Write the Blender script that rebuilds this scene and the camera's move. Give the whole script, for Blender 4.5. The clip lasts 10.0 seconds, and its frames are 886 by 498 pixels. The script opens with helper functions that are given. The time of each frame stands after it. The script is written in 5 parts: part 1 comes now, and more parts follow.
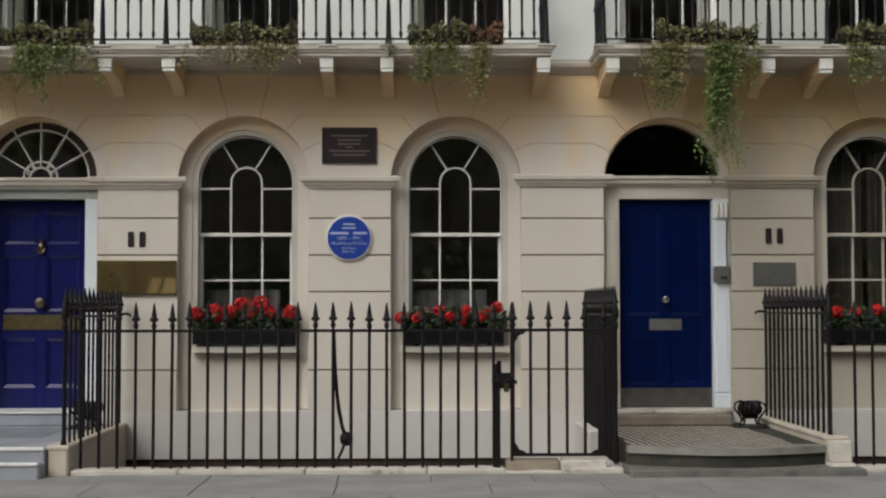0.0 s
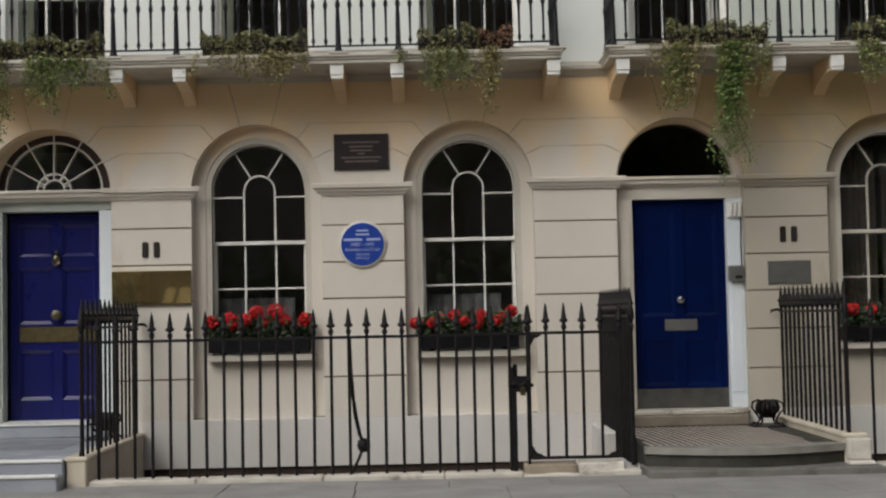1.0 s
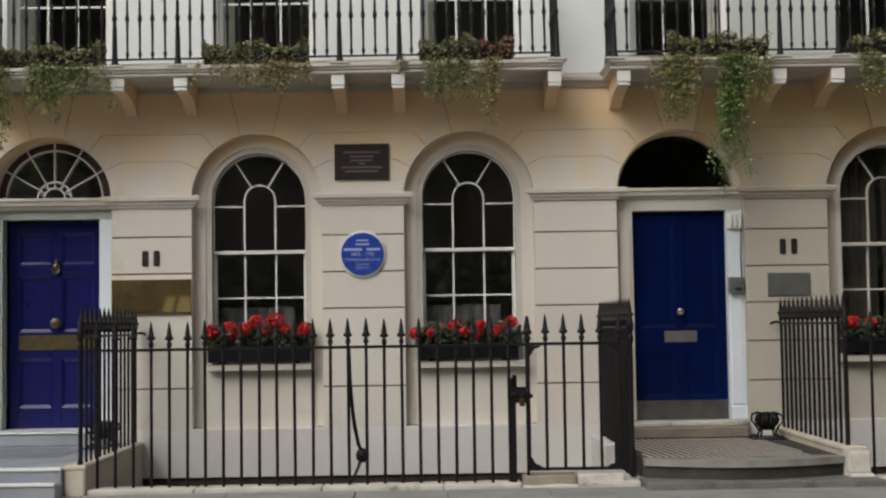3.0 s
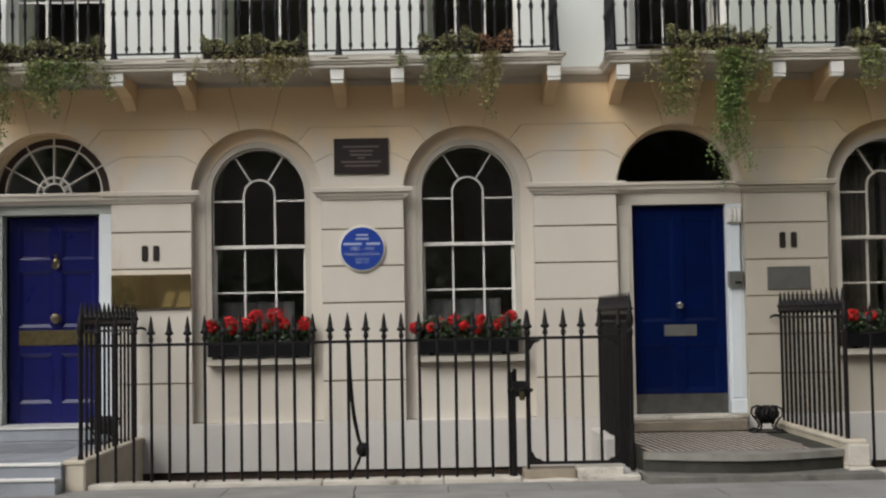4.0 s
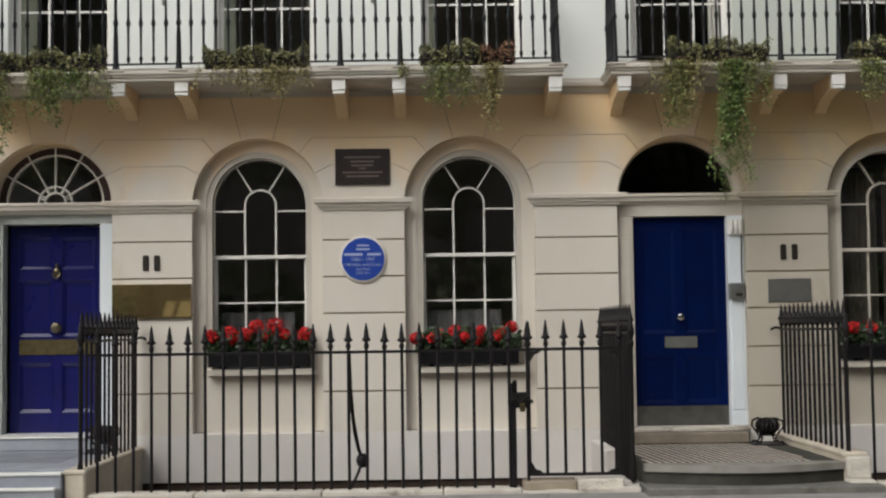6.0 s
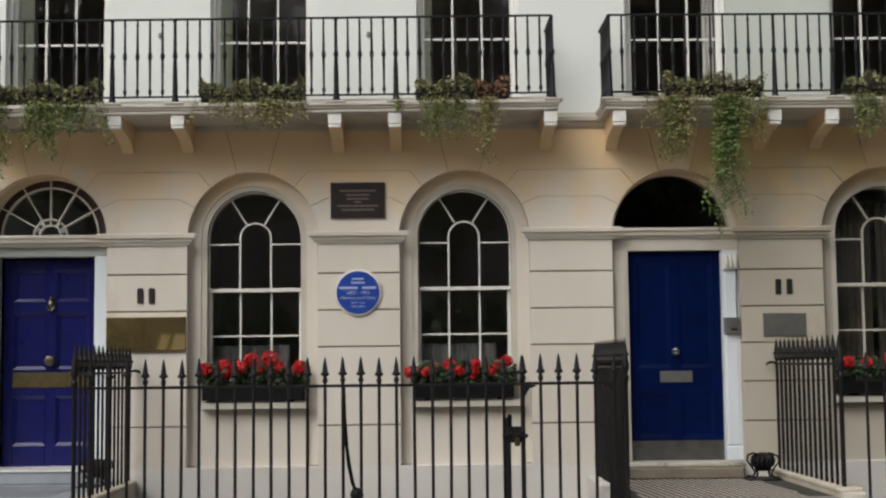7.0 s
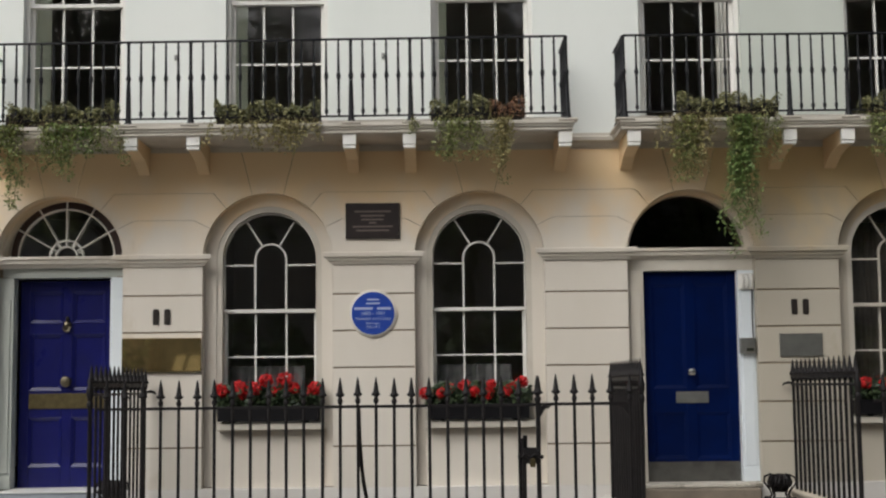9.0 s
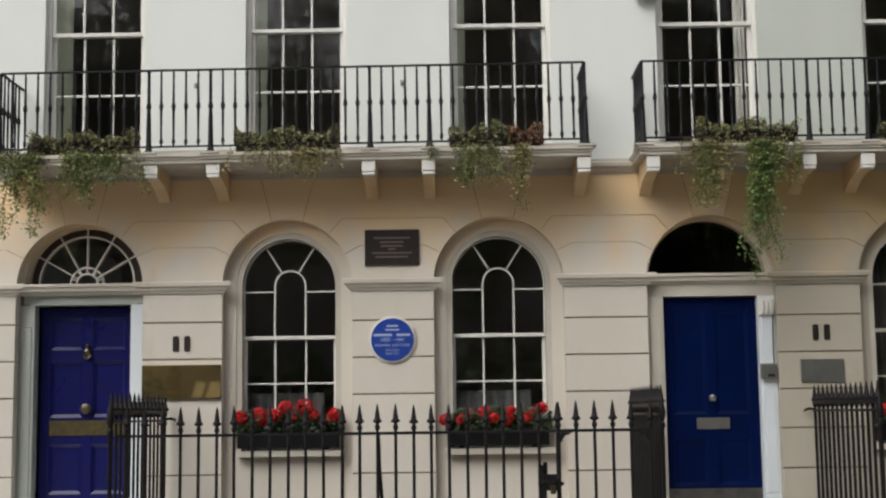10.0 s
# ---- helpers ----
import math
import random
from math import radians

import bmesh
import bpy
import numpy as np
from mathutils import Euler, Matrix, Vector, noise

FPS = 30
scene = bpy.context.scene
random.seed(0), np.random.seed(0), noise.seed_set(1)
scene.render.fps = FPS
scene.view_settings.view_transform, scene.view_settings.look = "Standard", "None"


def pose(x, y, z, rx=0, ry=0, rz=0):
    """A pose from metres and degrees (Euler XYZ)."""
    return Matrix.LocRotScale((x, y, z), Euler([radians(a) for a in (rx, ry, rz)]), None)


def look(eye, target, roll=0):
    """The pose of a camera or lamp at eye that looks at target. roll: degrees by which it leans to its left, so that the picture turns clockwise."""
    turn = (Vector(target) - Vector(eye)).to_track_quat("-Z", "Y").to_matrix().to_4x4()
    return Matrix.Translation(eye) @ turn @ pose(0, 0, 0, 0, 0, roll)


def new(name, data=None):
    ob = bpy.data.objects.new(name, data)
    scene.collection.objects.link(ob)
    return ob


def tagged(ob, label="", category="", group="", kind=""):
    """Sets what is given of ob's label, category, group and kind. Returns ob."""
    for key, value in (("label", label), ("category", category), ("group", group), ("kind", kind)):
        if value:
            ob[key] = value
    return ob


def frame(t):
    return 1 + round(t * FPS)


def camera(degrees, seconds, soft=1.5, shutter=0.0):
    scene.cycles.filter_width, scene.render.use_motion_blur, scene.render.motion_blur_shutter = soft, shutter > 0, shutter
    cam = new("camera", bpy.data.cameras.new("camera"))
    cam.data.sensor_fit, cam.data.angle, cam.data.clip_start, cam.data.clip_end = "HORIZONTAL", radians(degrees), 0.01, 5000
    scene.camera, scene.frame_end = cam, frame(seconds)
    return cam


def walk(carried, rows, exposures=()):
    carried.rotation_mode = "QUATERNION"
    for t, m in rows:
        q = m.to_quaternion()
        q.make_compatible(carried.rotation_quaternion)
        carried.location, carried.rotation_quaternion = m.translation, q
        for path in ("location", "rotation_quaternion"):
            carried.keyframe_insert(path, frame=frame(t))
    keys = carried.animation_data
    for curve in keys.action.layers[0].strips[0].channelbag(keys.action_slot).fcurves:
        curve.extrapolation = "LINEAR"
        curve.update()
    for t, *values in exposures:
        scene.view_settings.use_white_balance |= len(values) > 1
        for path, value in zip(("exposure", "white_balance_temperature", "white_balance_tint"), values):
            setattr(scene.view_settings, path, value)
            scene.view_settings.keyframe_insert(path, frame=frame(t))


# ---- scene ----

# ---------------------------------------------------------------- camera
cam = camera(36.5, 10.0, soft=2.25)
EYE = (0.0, -14.7, 1.5)
# seconds, yaw, pitch, roll in degrees: a hand-held camera that stands in the street and tilts up the house front
ROWS = [
    (0.0, -1.380, 2.645, -0.083), (0.5, -1.232, 2.882, -0.349), (1.0, -0.800, 2.849, -1.170),
    (1.2, -0.555, 2.858, -1.349), (1.5, -0.581, 3.475, -1.436), (2.0, -0.885, 3.076, -0.536),
    (2.5, -0.999, 3.047, -0.773), (2.7, -0.888, 3.319, -0.767), (3.8, -0.687, 3.087, -0.975),
    (4.0, -0.818, 3.046, -0.979), (4.5, -0.746, 2.973, -0.930), (5.0, -0.410, 3.308, -0.858),
    (5.5, -0.551, 3.119, -0.760), (5.7, -0.627, 3.234, -0.773), (6.8, -1.132, 4.570, -0.617),
    (7.0, -1.014, 4.941, -0.604), (7.5, -1.190, 5.674, -0.148), (8.0, -1.027, 6.326, -0.444),
    (8.5, -0.961, 6.621, -0.598), (8.8, -0.362, 5.561, -0.673), (9.0, -0.385, 5.824, -0.648),
    (9.5, -0.041, 6.684, -0.946), (9.8, 0.497, 7.158, -0.835), (10.0, 0.425, 6.951, -0.735),
]
walk(cam, [(t, pose(*EYE, 0, 0, yaw) @ pose(0, 0, 0, 90 + pitch) @ pose(0, 0, 0, 0, 0, roll)) for t, yaw, pitch, roll in ROWS],
     exposures=[(0.0, -0.33), (2.7, -0.28), (5.0, -0.12), (10.0, -0.14)])

# ---------------------------------------------------------------- light: overcast day, brighter from the left
world = bpy.data.worlds.new("sky")
scene.world = world
world.use_nodes = True
wn = world.node_tree.nodes
sky = wn.new("ShaderNodeTexSky")
sky.sky_type, sky.sun_disc = "NISHITA", False
sky.sun_elevation, sky.sun_rotation = radians(43), radians(214)
sky.air_density, sky.dust_density, sky.ozone_density = 1.0, 5.0, 1.0
grey = wn.new("ShaderNodeHueSaturation")
grey.inputs["Saturation"].default_value = 0.5
world.node_tree.links.new(sky.outputs[0], grey.inputs["Color"])
world.node_tree.links.new(grey.outputs[0], wn["Background"].inputs[0])
wn["Background"].inputs[1].default_value = 0.12
sun = new("sun", bpy.data.lights.new("sun", "SUN"))
sun.data.energy, sun.data.angle, sun.data.color = 1.5, radians(46), (0.945, 0.985, 1.0)
sun.matrix_world = look((-11, -14, 16.8), (0, 0, 0))


# ---------------------------------------------------------------- materials
def rgb(r, g, b):
    """sRGB bytes to linear colour."""
    return tuple((c / 255 / 12.92 if c / 255 <= 0.04045 else ((c / 255 + 0.055) / 1.055) ** 2.4) for c in (r, g, b)) + (1.0,)


def material(name, a, b=None, rough=0.6, metal=0.0, scale=6.0, fine=60.0, bump=0.1, spot=None, spot_at=0.62, coat=0.0, vary=0.0, streak=1.0, spec=0.5):
    """Two tones mixed by a broad noise and a fine grain, optional stains of a third tone, and bump."""
    m = bpy.data.materials.new(name)
    m.use_nodes = True
    n, l = m.node_tree.nodes, m.node_tree.links
    p = n["Principled BSDF"]
    b = b or tuple(c * 0.85 for c in a[:3]) + (1,)
    co = n.new("ShaderNodeTexCoord")
    mp = n.new("ShaderNodeMapping")
    mp.inputs["Scale"].default_value = (1, 1, streak)
    l.new(co.outputs["Object"], mp.inputs[0])
    big, small = n.new("ShaderNodeTexNoise"), n.new("ShaderNodeTexNoise")
    big.inputs["Scale"].default_value, big.inputs["Detail"].default_value = scale, 5
    small.inputs["Scale"].default_value, small.inputs["Detail"].default_value = fine, 3
    l.new(mp.outputs[0], big.inputs["Vector"])
    l.new(co.outputs["Object"], small.inputs["Vector"])
    ramp = n.new("ShaderNodeMapRange")
    ramp.inputs[1].default_value, ramp.inputs[2].default_value = 0.3, 0.7
    l.new(big.outputs["Fac"], ramp.inputs[0])
    add = n.new("ShaderNodeMath")
    add.operation, add.inputs[1].default_value, add.inputs[2].default_value = "MULTIPLY_ADD", 0.35, -0.17
    l.new(small.outputs["Fac"], add.inputs[0])
    tot = n.new("ShaderNodeMath")
    tot.operation, tot.use_clamp = "ADD", True
    l.new(ramp.outputs[0], tot.inputs[0])
    l.new(add.outputs[0], tot.inputs[1])
    mix = n.new("ShaderNodeMix")
    mix.data_type = "RGBA"
    mix.inputs[6].default_value, mix.inputs[7].default_value = a, b
    l.new(tot.outputs[0], mix.inputs[0])
    out = mix.outputs[2]
    if spot:
        st = n.new("ShaderNodeTexNoise")
        st.inputs["Scale"].default_value, st.inputs["Detail"].default_value, st.inputs["Roughness"].default_value = scale * 0.6, 8, 0.7
        l.new(mp.outputs[0], st.inputs["Vector"])
        rm = n.new("ShaderNodeMapRange")
        rm.inputs[1].default_value, rm.inputs[2].default_value, rm.inputs[4].default_value = spot_at, spot_at + 0.12, 0.8
        l.new(st.outputs["Fac"], rm.inputs[0])
        m2 = n.new("ShaderNodeMix")
        m2.data_type = "RGBA"
        m2.inputs[7].default_value = spot
        l.new(rm.outputs[0], m2.inputs[0])
        l.new(out, m2.inputs[6])
        out = m2.outputs[2]
    if vary:
        oi = n.new("ShaderNodeObjectInfo")
        hs = n.new("ShaderNodeHueSaturation")
        vr = n.new("ShaderNodeMapRange")
        vr.inputs[3].default_value, vr.inputs[4].default_value = 1 - vary, 1 + vary
        l.new(oi.outputs["Random"], vr.inputs[0])
        l.new(vr.outputs[0], hs.inputs["Value"])
        l.new(out, hs.inputs["Color"])
        out = hs.outputs[0]
    l.new(out, p.inputs["Base Color"])
    rr = n.new("ShaderNodeMapRange")
    rr.inputs[3].default_value, rr.inputs[4].default_value = max(0.02, rough - 0.08), min(1, rough + 0.08)
    l.new(big.outputs["Fac"], rr.inputs[0])
    l.new(rr.outputs[0], p.inputs["Roughness"])
    p.inputs["Metallic"].default_value = metal
    p.inputs["Coat Weight"].default_value = coat
    p.inputs["Specular IOR Level"].default_value = spec
    if bump:
        bp = n.new("ShaderNodeBump")
        bp.inputs["Strength"].default_value, bp.inputs["Distance"].default_value = bump, 0.01
        l.new(small.outputs["Fac"], bp.inputs["Height"])
        l.new(bp.outputs[0], p.inputs["Normal"])
    return m


def mottled(m, tone, z0, z1, amount=0.9):
    """Ochre stains plus the warm light bounced under the balconies, put into the paint; it fades unevenly between the
    heights z0 and z1, at about the paint's own lightness.
    """
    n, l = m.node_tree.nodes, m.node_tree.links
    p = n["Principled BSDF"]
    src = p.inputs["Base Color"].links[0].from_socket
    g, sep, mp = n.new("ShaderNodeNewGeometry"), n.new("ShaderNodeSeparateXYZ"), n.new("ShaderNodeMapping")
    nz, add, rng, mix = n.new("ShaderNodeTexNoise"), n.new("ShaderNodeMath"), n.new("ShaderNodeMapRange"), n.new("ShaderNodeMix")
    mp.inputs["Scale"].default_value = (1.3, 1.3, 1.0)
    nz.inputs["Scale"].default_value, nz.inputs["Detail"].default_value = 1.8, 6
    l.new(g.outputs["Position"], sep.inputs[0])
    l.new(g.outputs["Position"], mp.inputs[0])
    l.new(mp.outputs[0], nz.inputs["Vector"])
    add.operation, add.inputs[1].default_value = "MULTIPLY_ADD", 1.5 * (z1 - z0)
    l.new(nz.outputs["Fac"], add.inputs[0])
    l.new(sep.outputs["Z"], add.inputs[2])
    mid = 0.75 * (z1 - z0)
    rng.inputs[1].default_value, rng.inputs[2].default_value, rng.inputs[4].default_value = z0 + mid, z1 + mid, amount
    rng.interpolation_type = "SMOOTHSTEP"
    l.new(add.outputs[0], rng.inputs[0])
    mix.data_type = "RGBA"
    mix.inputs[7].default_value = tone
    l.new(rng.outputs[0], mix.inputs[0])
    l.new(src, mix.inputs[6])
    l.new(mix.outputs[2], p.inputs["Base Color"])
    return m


def leaf_material(name, a, b, c):
    m = bpy.data.materials.new(name)
    m.use_nodes = True
    n, l = m.node_tree.nodes, m.node_tree.links
    p = n["Principled BSDF"]
    g = n.new("ShaderNodeNewGeometry")
    r = n.new("ShaderNodeValToRGB")
    r.color_ramp.elements[0].color, r.color_ramp.elements[1].color = a, c
    r.color_ramp.elements.new(0.5).color = b
    l.new(g.outputs["Random Per Island"], r.inputs[0])
    l.new(r.outputs[0], p.inputs["Base Color"])
    p.inputs["Roughness"].default_value = 0.55
    return m


def glass_material(name, gloss, tint=(1, 1, 1, 1)):
    m = bpy.data.materials.new(name)
    m.use_nodes = True
    n, l = m.node_tree.nodes, m.node_tree.links
    n.remove(n["Principled BSDF"])
    tr, gl, mx = n.new("ShaderNodeBsdfTransparent"), n.new("ShaderNodeBsdfGlossy"), n.new("ShaderNodeMixShader")
    tr.inputs[0].default_value = tint
    gl.inputs["Roughness"].default_value = 0.02
    nz, bp, co = n.new("ShaderNodeTexNoise"), n.new("ShaderNodeBump"), n.new("ShaderNodeTexCoord")
    nz.inputs["Scale"].default_value, nz.inputs["Detail"].default_value = 2.5, 1
    bp.inputs["Strength"].default_value, bp.inputs["Distance"].default_value = 0.03, 0.02
    l.new(co.outputs["Object"], nz.inputs["Vector"])
    l.new(nz.outputs["Fac"], bp.inputs["Height"])
    l.new(bp.outputs[0], gl.inputs["Normal"])
    mx.inputs[0].default_value = gloss
    l.new(tr.outputs[0], mx.inputs[1])
    l.new(gl.outputs[0], mx.inputs[2])
    l.new(mx.outputs[0], n["Material Output"].inputs[0])
    return m


def plate_material(name, tone):
    """Polished metal under a film of old polish: a clear reflection with a cloudy one."""
    m = bpy.data.materials.new(name)
    m.use_nodes = True
    n, l = m.node_tree.nodes, m.node_tree.links
    n.remove(n["Principled BSDF"])
    mx, co, nz, rg = n.new("ShaderNodeMixShader"), n.new("ShaderNodeTexCoord"), n.new("ShaderNodeTexNoise"), n.new("ShaderNodeMapRange")
    for k, rough in enumerate((0.03, 0.4)):
        g = n.new("ShaderNodeBsdfGlossy")
        g.inputs["Color"].default_value, g.inputs["Roughness"].default_value = tone, rough
        l.new(g.outputs[0], mx.inputs[k + 1])
    nz.inputs["Scale"].default_value, nz.inputs["Detail"].default_value = 7.0, 4
    rg.inputs[3].default_value, rg.inputs[4].default_value = 0.04, 0.3
    l.new(co.outputs["Object"], nz.inputs["Vector"])
    l.new(nz.outputs["Fac"], rg.inputs[0])
    l.new(rg.outputs[0], mx.inputs[0])
    l.new(mx.outputs[0], n["Material Output"].inputs[0])
    return m


PLATE_BRASS = plate_material("polished_brass_plate", rgb(214, 188, 132))
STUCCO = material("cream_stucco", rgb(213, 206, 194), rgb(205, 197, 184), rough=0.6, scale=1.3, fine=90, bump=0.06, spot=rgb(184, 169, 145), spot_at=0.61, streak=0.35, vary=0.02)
# Darker copy of the stucco: the light's falloff to the right, put into the colour.
STUCCO_DIM = material("dimmed_cream_stucco", rgb(182, 175, 160), rgb(173, 165, 149), rough=0.6, scale=1.3, fine=90, bump=0.06, spot=rgb(160, 148, 126), spot_at=0.6, streak=0.45, vary=0.02)
# The ochre carries stains and warm bounced light under the balconies in its colour.
mottled(STUCCO, rgb(228, 198, 152), 2.95, 3.85)
mottled(STUCCO_DIM, rgb(216, 188, 136), 2.95, 3.85)
STUCCO_UP = material("white_stucco", rgb(230, 233, 228), rgb(222, 226, 220), rough=0.6, scale=0.9, fine=80, bump=0.05, spot=rgb(205, 202, 192), spot_at=0.7, streak=0.4)
# Greyer copy of the upper stucco, with the light's falloff in its colour.
STUCCO_GREY = material("grey_white_stucco", rgb(201, 206, 197), rgb(192, 197, 188), rough=0.6, scale=0.9, fine=80, bump=0.05, spot=rgb(184, 183, 174), spot_at=0.66, streak=0.4)
PLINTH = material("grey_plinth_paint", rgb(213, 209, 203), rgb(202, 197, 190), rough=0.55, scale=1.6, fine=70, bump=0.08, spot=rgb(170, 160, 146), spot_at=0.68, streak=0.6)
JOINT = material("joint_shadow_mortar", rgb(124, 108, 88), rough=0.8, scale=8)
WHITE = material("white_gloss_paint", rgb(232, 231, 226), rgb(222, 220, 213), rough=0.3, scale=3, fine=40, bump=0.03)
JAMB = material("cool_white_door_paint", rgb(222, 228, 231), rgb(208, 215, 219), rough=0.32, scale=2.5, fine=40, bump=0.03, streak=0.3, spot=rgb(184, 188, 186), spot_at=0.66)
# Shaded copy of the jamb paint for the side turned from the sun.
JAMB_SHADED = material("shaded_jamb_paint", rgb(180, 184, 177), rgb(166, 170, 162), rough=0.45, scale=2.5, fine=40, bump=0.05, streak=0.3)
DWARF = material("cream_painted_low_wall", rgb(208, 198, 180), rgb(188, 177, 158), rough=0.7, scale=3, fine=50, bump=0.12, spot=rgb(142, 128, 106), spot_at=0.6)
BRASS_WORN = material("worn_grey_brass", rgb(138, 130, 112), rgb(112, 104, 88), rough=0.3, metal=1.0, scale=9, bump=0.04)
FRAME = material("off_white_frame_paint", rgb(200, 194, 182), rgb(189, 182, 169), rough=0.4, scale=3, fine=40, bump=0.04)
STONE = material("york_stone", rgb(152, 150, 146), rgb(132, 130, 126), rough=0.75, scale=2.2, fine=45, bump=0.2, spot=rgb(120, 112, 98), spot_at=0.6, vary=0.07)
COPING = material("weathered_coping_stone", rgb(210, 204, 192), rgb(184, 177, 164), rough=0.75, scale=4, fine=50, bump=0.25, spot=rgb(104, 97, 82), spot_at=0.55, vary=0.06)
COPING_PALE = material("pale_reflector_stone", rgb(246, 236, 214), rgb(238, 226, 200), rough=0.7, scale=1.0, bump=0.1)
DARKSTONE = material("mossy_dark_step_stone", rgb(64, 62, 54), rgb(44, 44, 36), rough=0.75, scale=5, fine=40, bump=0.3, spot=rgb(46, 46, 38), spot_at=0.55)
NOSING = material("worn_grey_nosing_stone", rgb(148, 145, 137), rgb(122, 118, 110), rough=0.7, scale=4, fine=40, bump=0.25, spot=rgb(84, 82, 74), spot_at=0.58)
SANDY = material("brown_sandstone", rgb(164, 151, 132), rgb(138, 126, 110), rough=0.8, scale=5, fine=40, bump=0.25)
SLATE = material("grey_slate_inlay", rgb(136, 140, 146), rgb(112, 116, 122), rough=0.5, scale=4)
MARBLE = material("pale_grey_step_stone", rgb(156, 160, 166), rgb(134, 138, 145), rough=0.5, scale=3, fine=30, bump=0.1, spot=rgb(130, 134, 138), spot_at=0.62)
TILE_A = material("grey_brown_tile", rgb(60, 50, 46), rough=0.6, scale=9, vary=0.12)
TILE_B = material("pale_tile", rgb(206, 196, 182), rough=0.6, scale=9, vary=0.08)
IRON = material("black_painted_iron", rgb(29, 25, 25), rgb(20, 18, 19), spec=0.22, rough=0.5, scale=10, fine=120, bump=0.15)
IRON_B = material("black_balcony_iron", rgb(30, 30, 33), rgb(22, 22, 25), spec=0.22, rough=0.5, scale=10, fine=120, bump=0.1)
BLUE29 = material("royal_blue_gloss_paint", rgb(19, 22, 88), rgb(15, 18, 76), spec=0.3, rough=0.3, scale=3, fine=50, bump=0.02, coat=0.12)
BLUE28 = material("deep_blue_gloss_paint", rgb(2, 20, 66), rgb(1, 15, 54), spec=0.1, rough=0.36, scale=3, fine=50, bump=0.03, coat=0.04)
BRASS_DULL = material("dull_brass", rgb(120, 108, 78), rgb(88, 80, 58), rough=0.42, metal=1.0, scale=9, bump=0.05)
STEEL = material("brushed_steel", rgb(160, 160, 155), rgb(140, 140, 136), rough=0.4, metal=0.9, scale=6, bump=0.05)
KICK = material("scuffed_dull_steel", rgb(122, 121, 117), rgb(104, 103, 99), rough=0.42, metal=0.9, scale=8, bump=0.06, spot=rgb(86, 84, 80), spot_at=0.6)
SLABSTONE = material("dark_worn_slab_stone", rgb(118, 116, 109), rgb(96, 94, 88), rough=0.75, scale=5, fine=40, bump=0.25, spot=rgb(70, 68, 60), spot_at=0.56)
RISER = material("brown_step_stone", rgb(134, 123, 108), rgb(112, 102, 90), rough=0.8, scale=5, fine=40, bump=0.2, spot=rgb(88, 80, 68), spot_at=0.6)
CHROME = material("chrome", rgb(225, 225, 225), rough=0.12, metal=1.0, bump=0)
PLAQUE_BLUE = material("blue_glazed_ceramic", rgb(44, 74, 160), rgb(38, 66, 148), rough=0.25, scale=6, bump=0.03, coat=0.3)
PLAQUE_WHITE = material("white_ceramic", rgb(226, 226, 222), rough=0.3, bump=0)
PLAQUE_TEXT = material("pale_lettering", rgb(168, 180, 214), rough=0.4, bump=0)
SIGN_DARK = material("dark_bronze_plate", rgb(48, 40, 38), rgb(40, 33, 32), rough=0.4, scale=7, metal=0.3, bump=0.05)
SIGN_TEXT = material("worn_bronze_lettering", rgb(104, 92, 86), rough=0.5, bump=0)
NUMERAL = material("dark_numeral_metal", rgb(52, 46, 42), rough=0.4, metal=0.3, bump=0)
BOX = material("black_planter_paint", rgb(15, 14, 17), rgb(11, 10, 13), spec=0.2, rough=0.5, scale=6, bump=0.06)
SOIL = material("potting_soil", rgb(50, 38, 28), rough=0.95, scale=30, bump=0.5)
TROUGH = material("dark_trough", rgb(60, 52, 44), rgb(44, 38, 32), rough=0.8, scale=6)
ROOM = material("dim_room_wall", rgb(206, 200, 192), rough=0.8, scale=2)
FLOORBOARD = material("dark_floor_boards", rgb(70, 54, 40), rough=0.5, scale=3)
CURTAIN = material("brown_grey_curtain", rgb(96, 88, 76), rgb(74, 68, 58), rough=0.9, scale=3, fine=30)
SHUTTER = material("sage_shutter_paint", rgb(206, 213, 192), rgb(192, 200, 178), rough=0.5, scale=2)
BLIND = material("pale_half_blind", rgb(128, 128, 127), rgb(92, 92, 92), rough=0.9, scale=2.4)
DARKWOOD = material("dark_fanlight_rim", rgb(56, 36, 30), rough=0.5)
BRICK = material("dark_area_brick", rgb(74, 58, 46), rgb(52, 42, 34), rough=0.9, scale=8, bump=0.4)
BARK = material("plane_tree_bark", rgb(110, 100, 82), rgb(78, 70, 58), rough=0.9, scale=4, bump=0.5)
ASPHALT = material("pale_paved_road", rgb(152, 146, 136), rgb(134, 128, 119), rough=0.85, scale=4, fine=200, bump=0.3)
LEAD = material("weathered_slab_stone", rgb(204, 198, 187), rgb(182, 175, 162), rough=0.7, scale=3, fine=40, bump=0.15, spot=rgb(96, 88, 76), spot_at=0.58)
CABLE = material("black_cable", rgb(34, 32, 30), rough=0.5)
GLASS = glass_material("window_glass", 0.17)
GLASS_UP = glass_material("upper_window_glass", 0.05)
GERANIUM = leaf_material("geranium_leaf", rgb(30, 44, 27), rgb(46, 64, 38), rgb(78, 94, 60))
PETAL = leaf_material("geranium_petal", rgb(158, 8, 14), rgb(196, 16, 22), rgb(216, 40, 42))
HEDGE = leaf_material("small_hedge_leaf", rgb(72, 72, 44), rgb(108, 108, 68), rgb(152, 148, 100))
HEDGE_RED = leaf_material("reddish_hedge_leaf", rgb(84, 54, 38), rgb(120, 82, 58), rgb(146, 114, 78))
IVY = leaf_material("trailing_ivy_leaf", rgb(80, 90, 44), rgb(110, 120, 62), rgb(148, 152, 94))
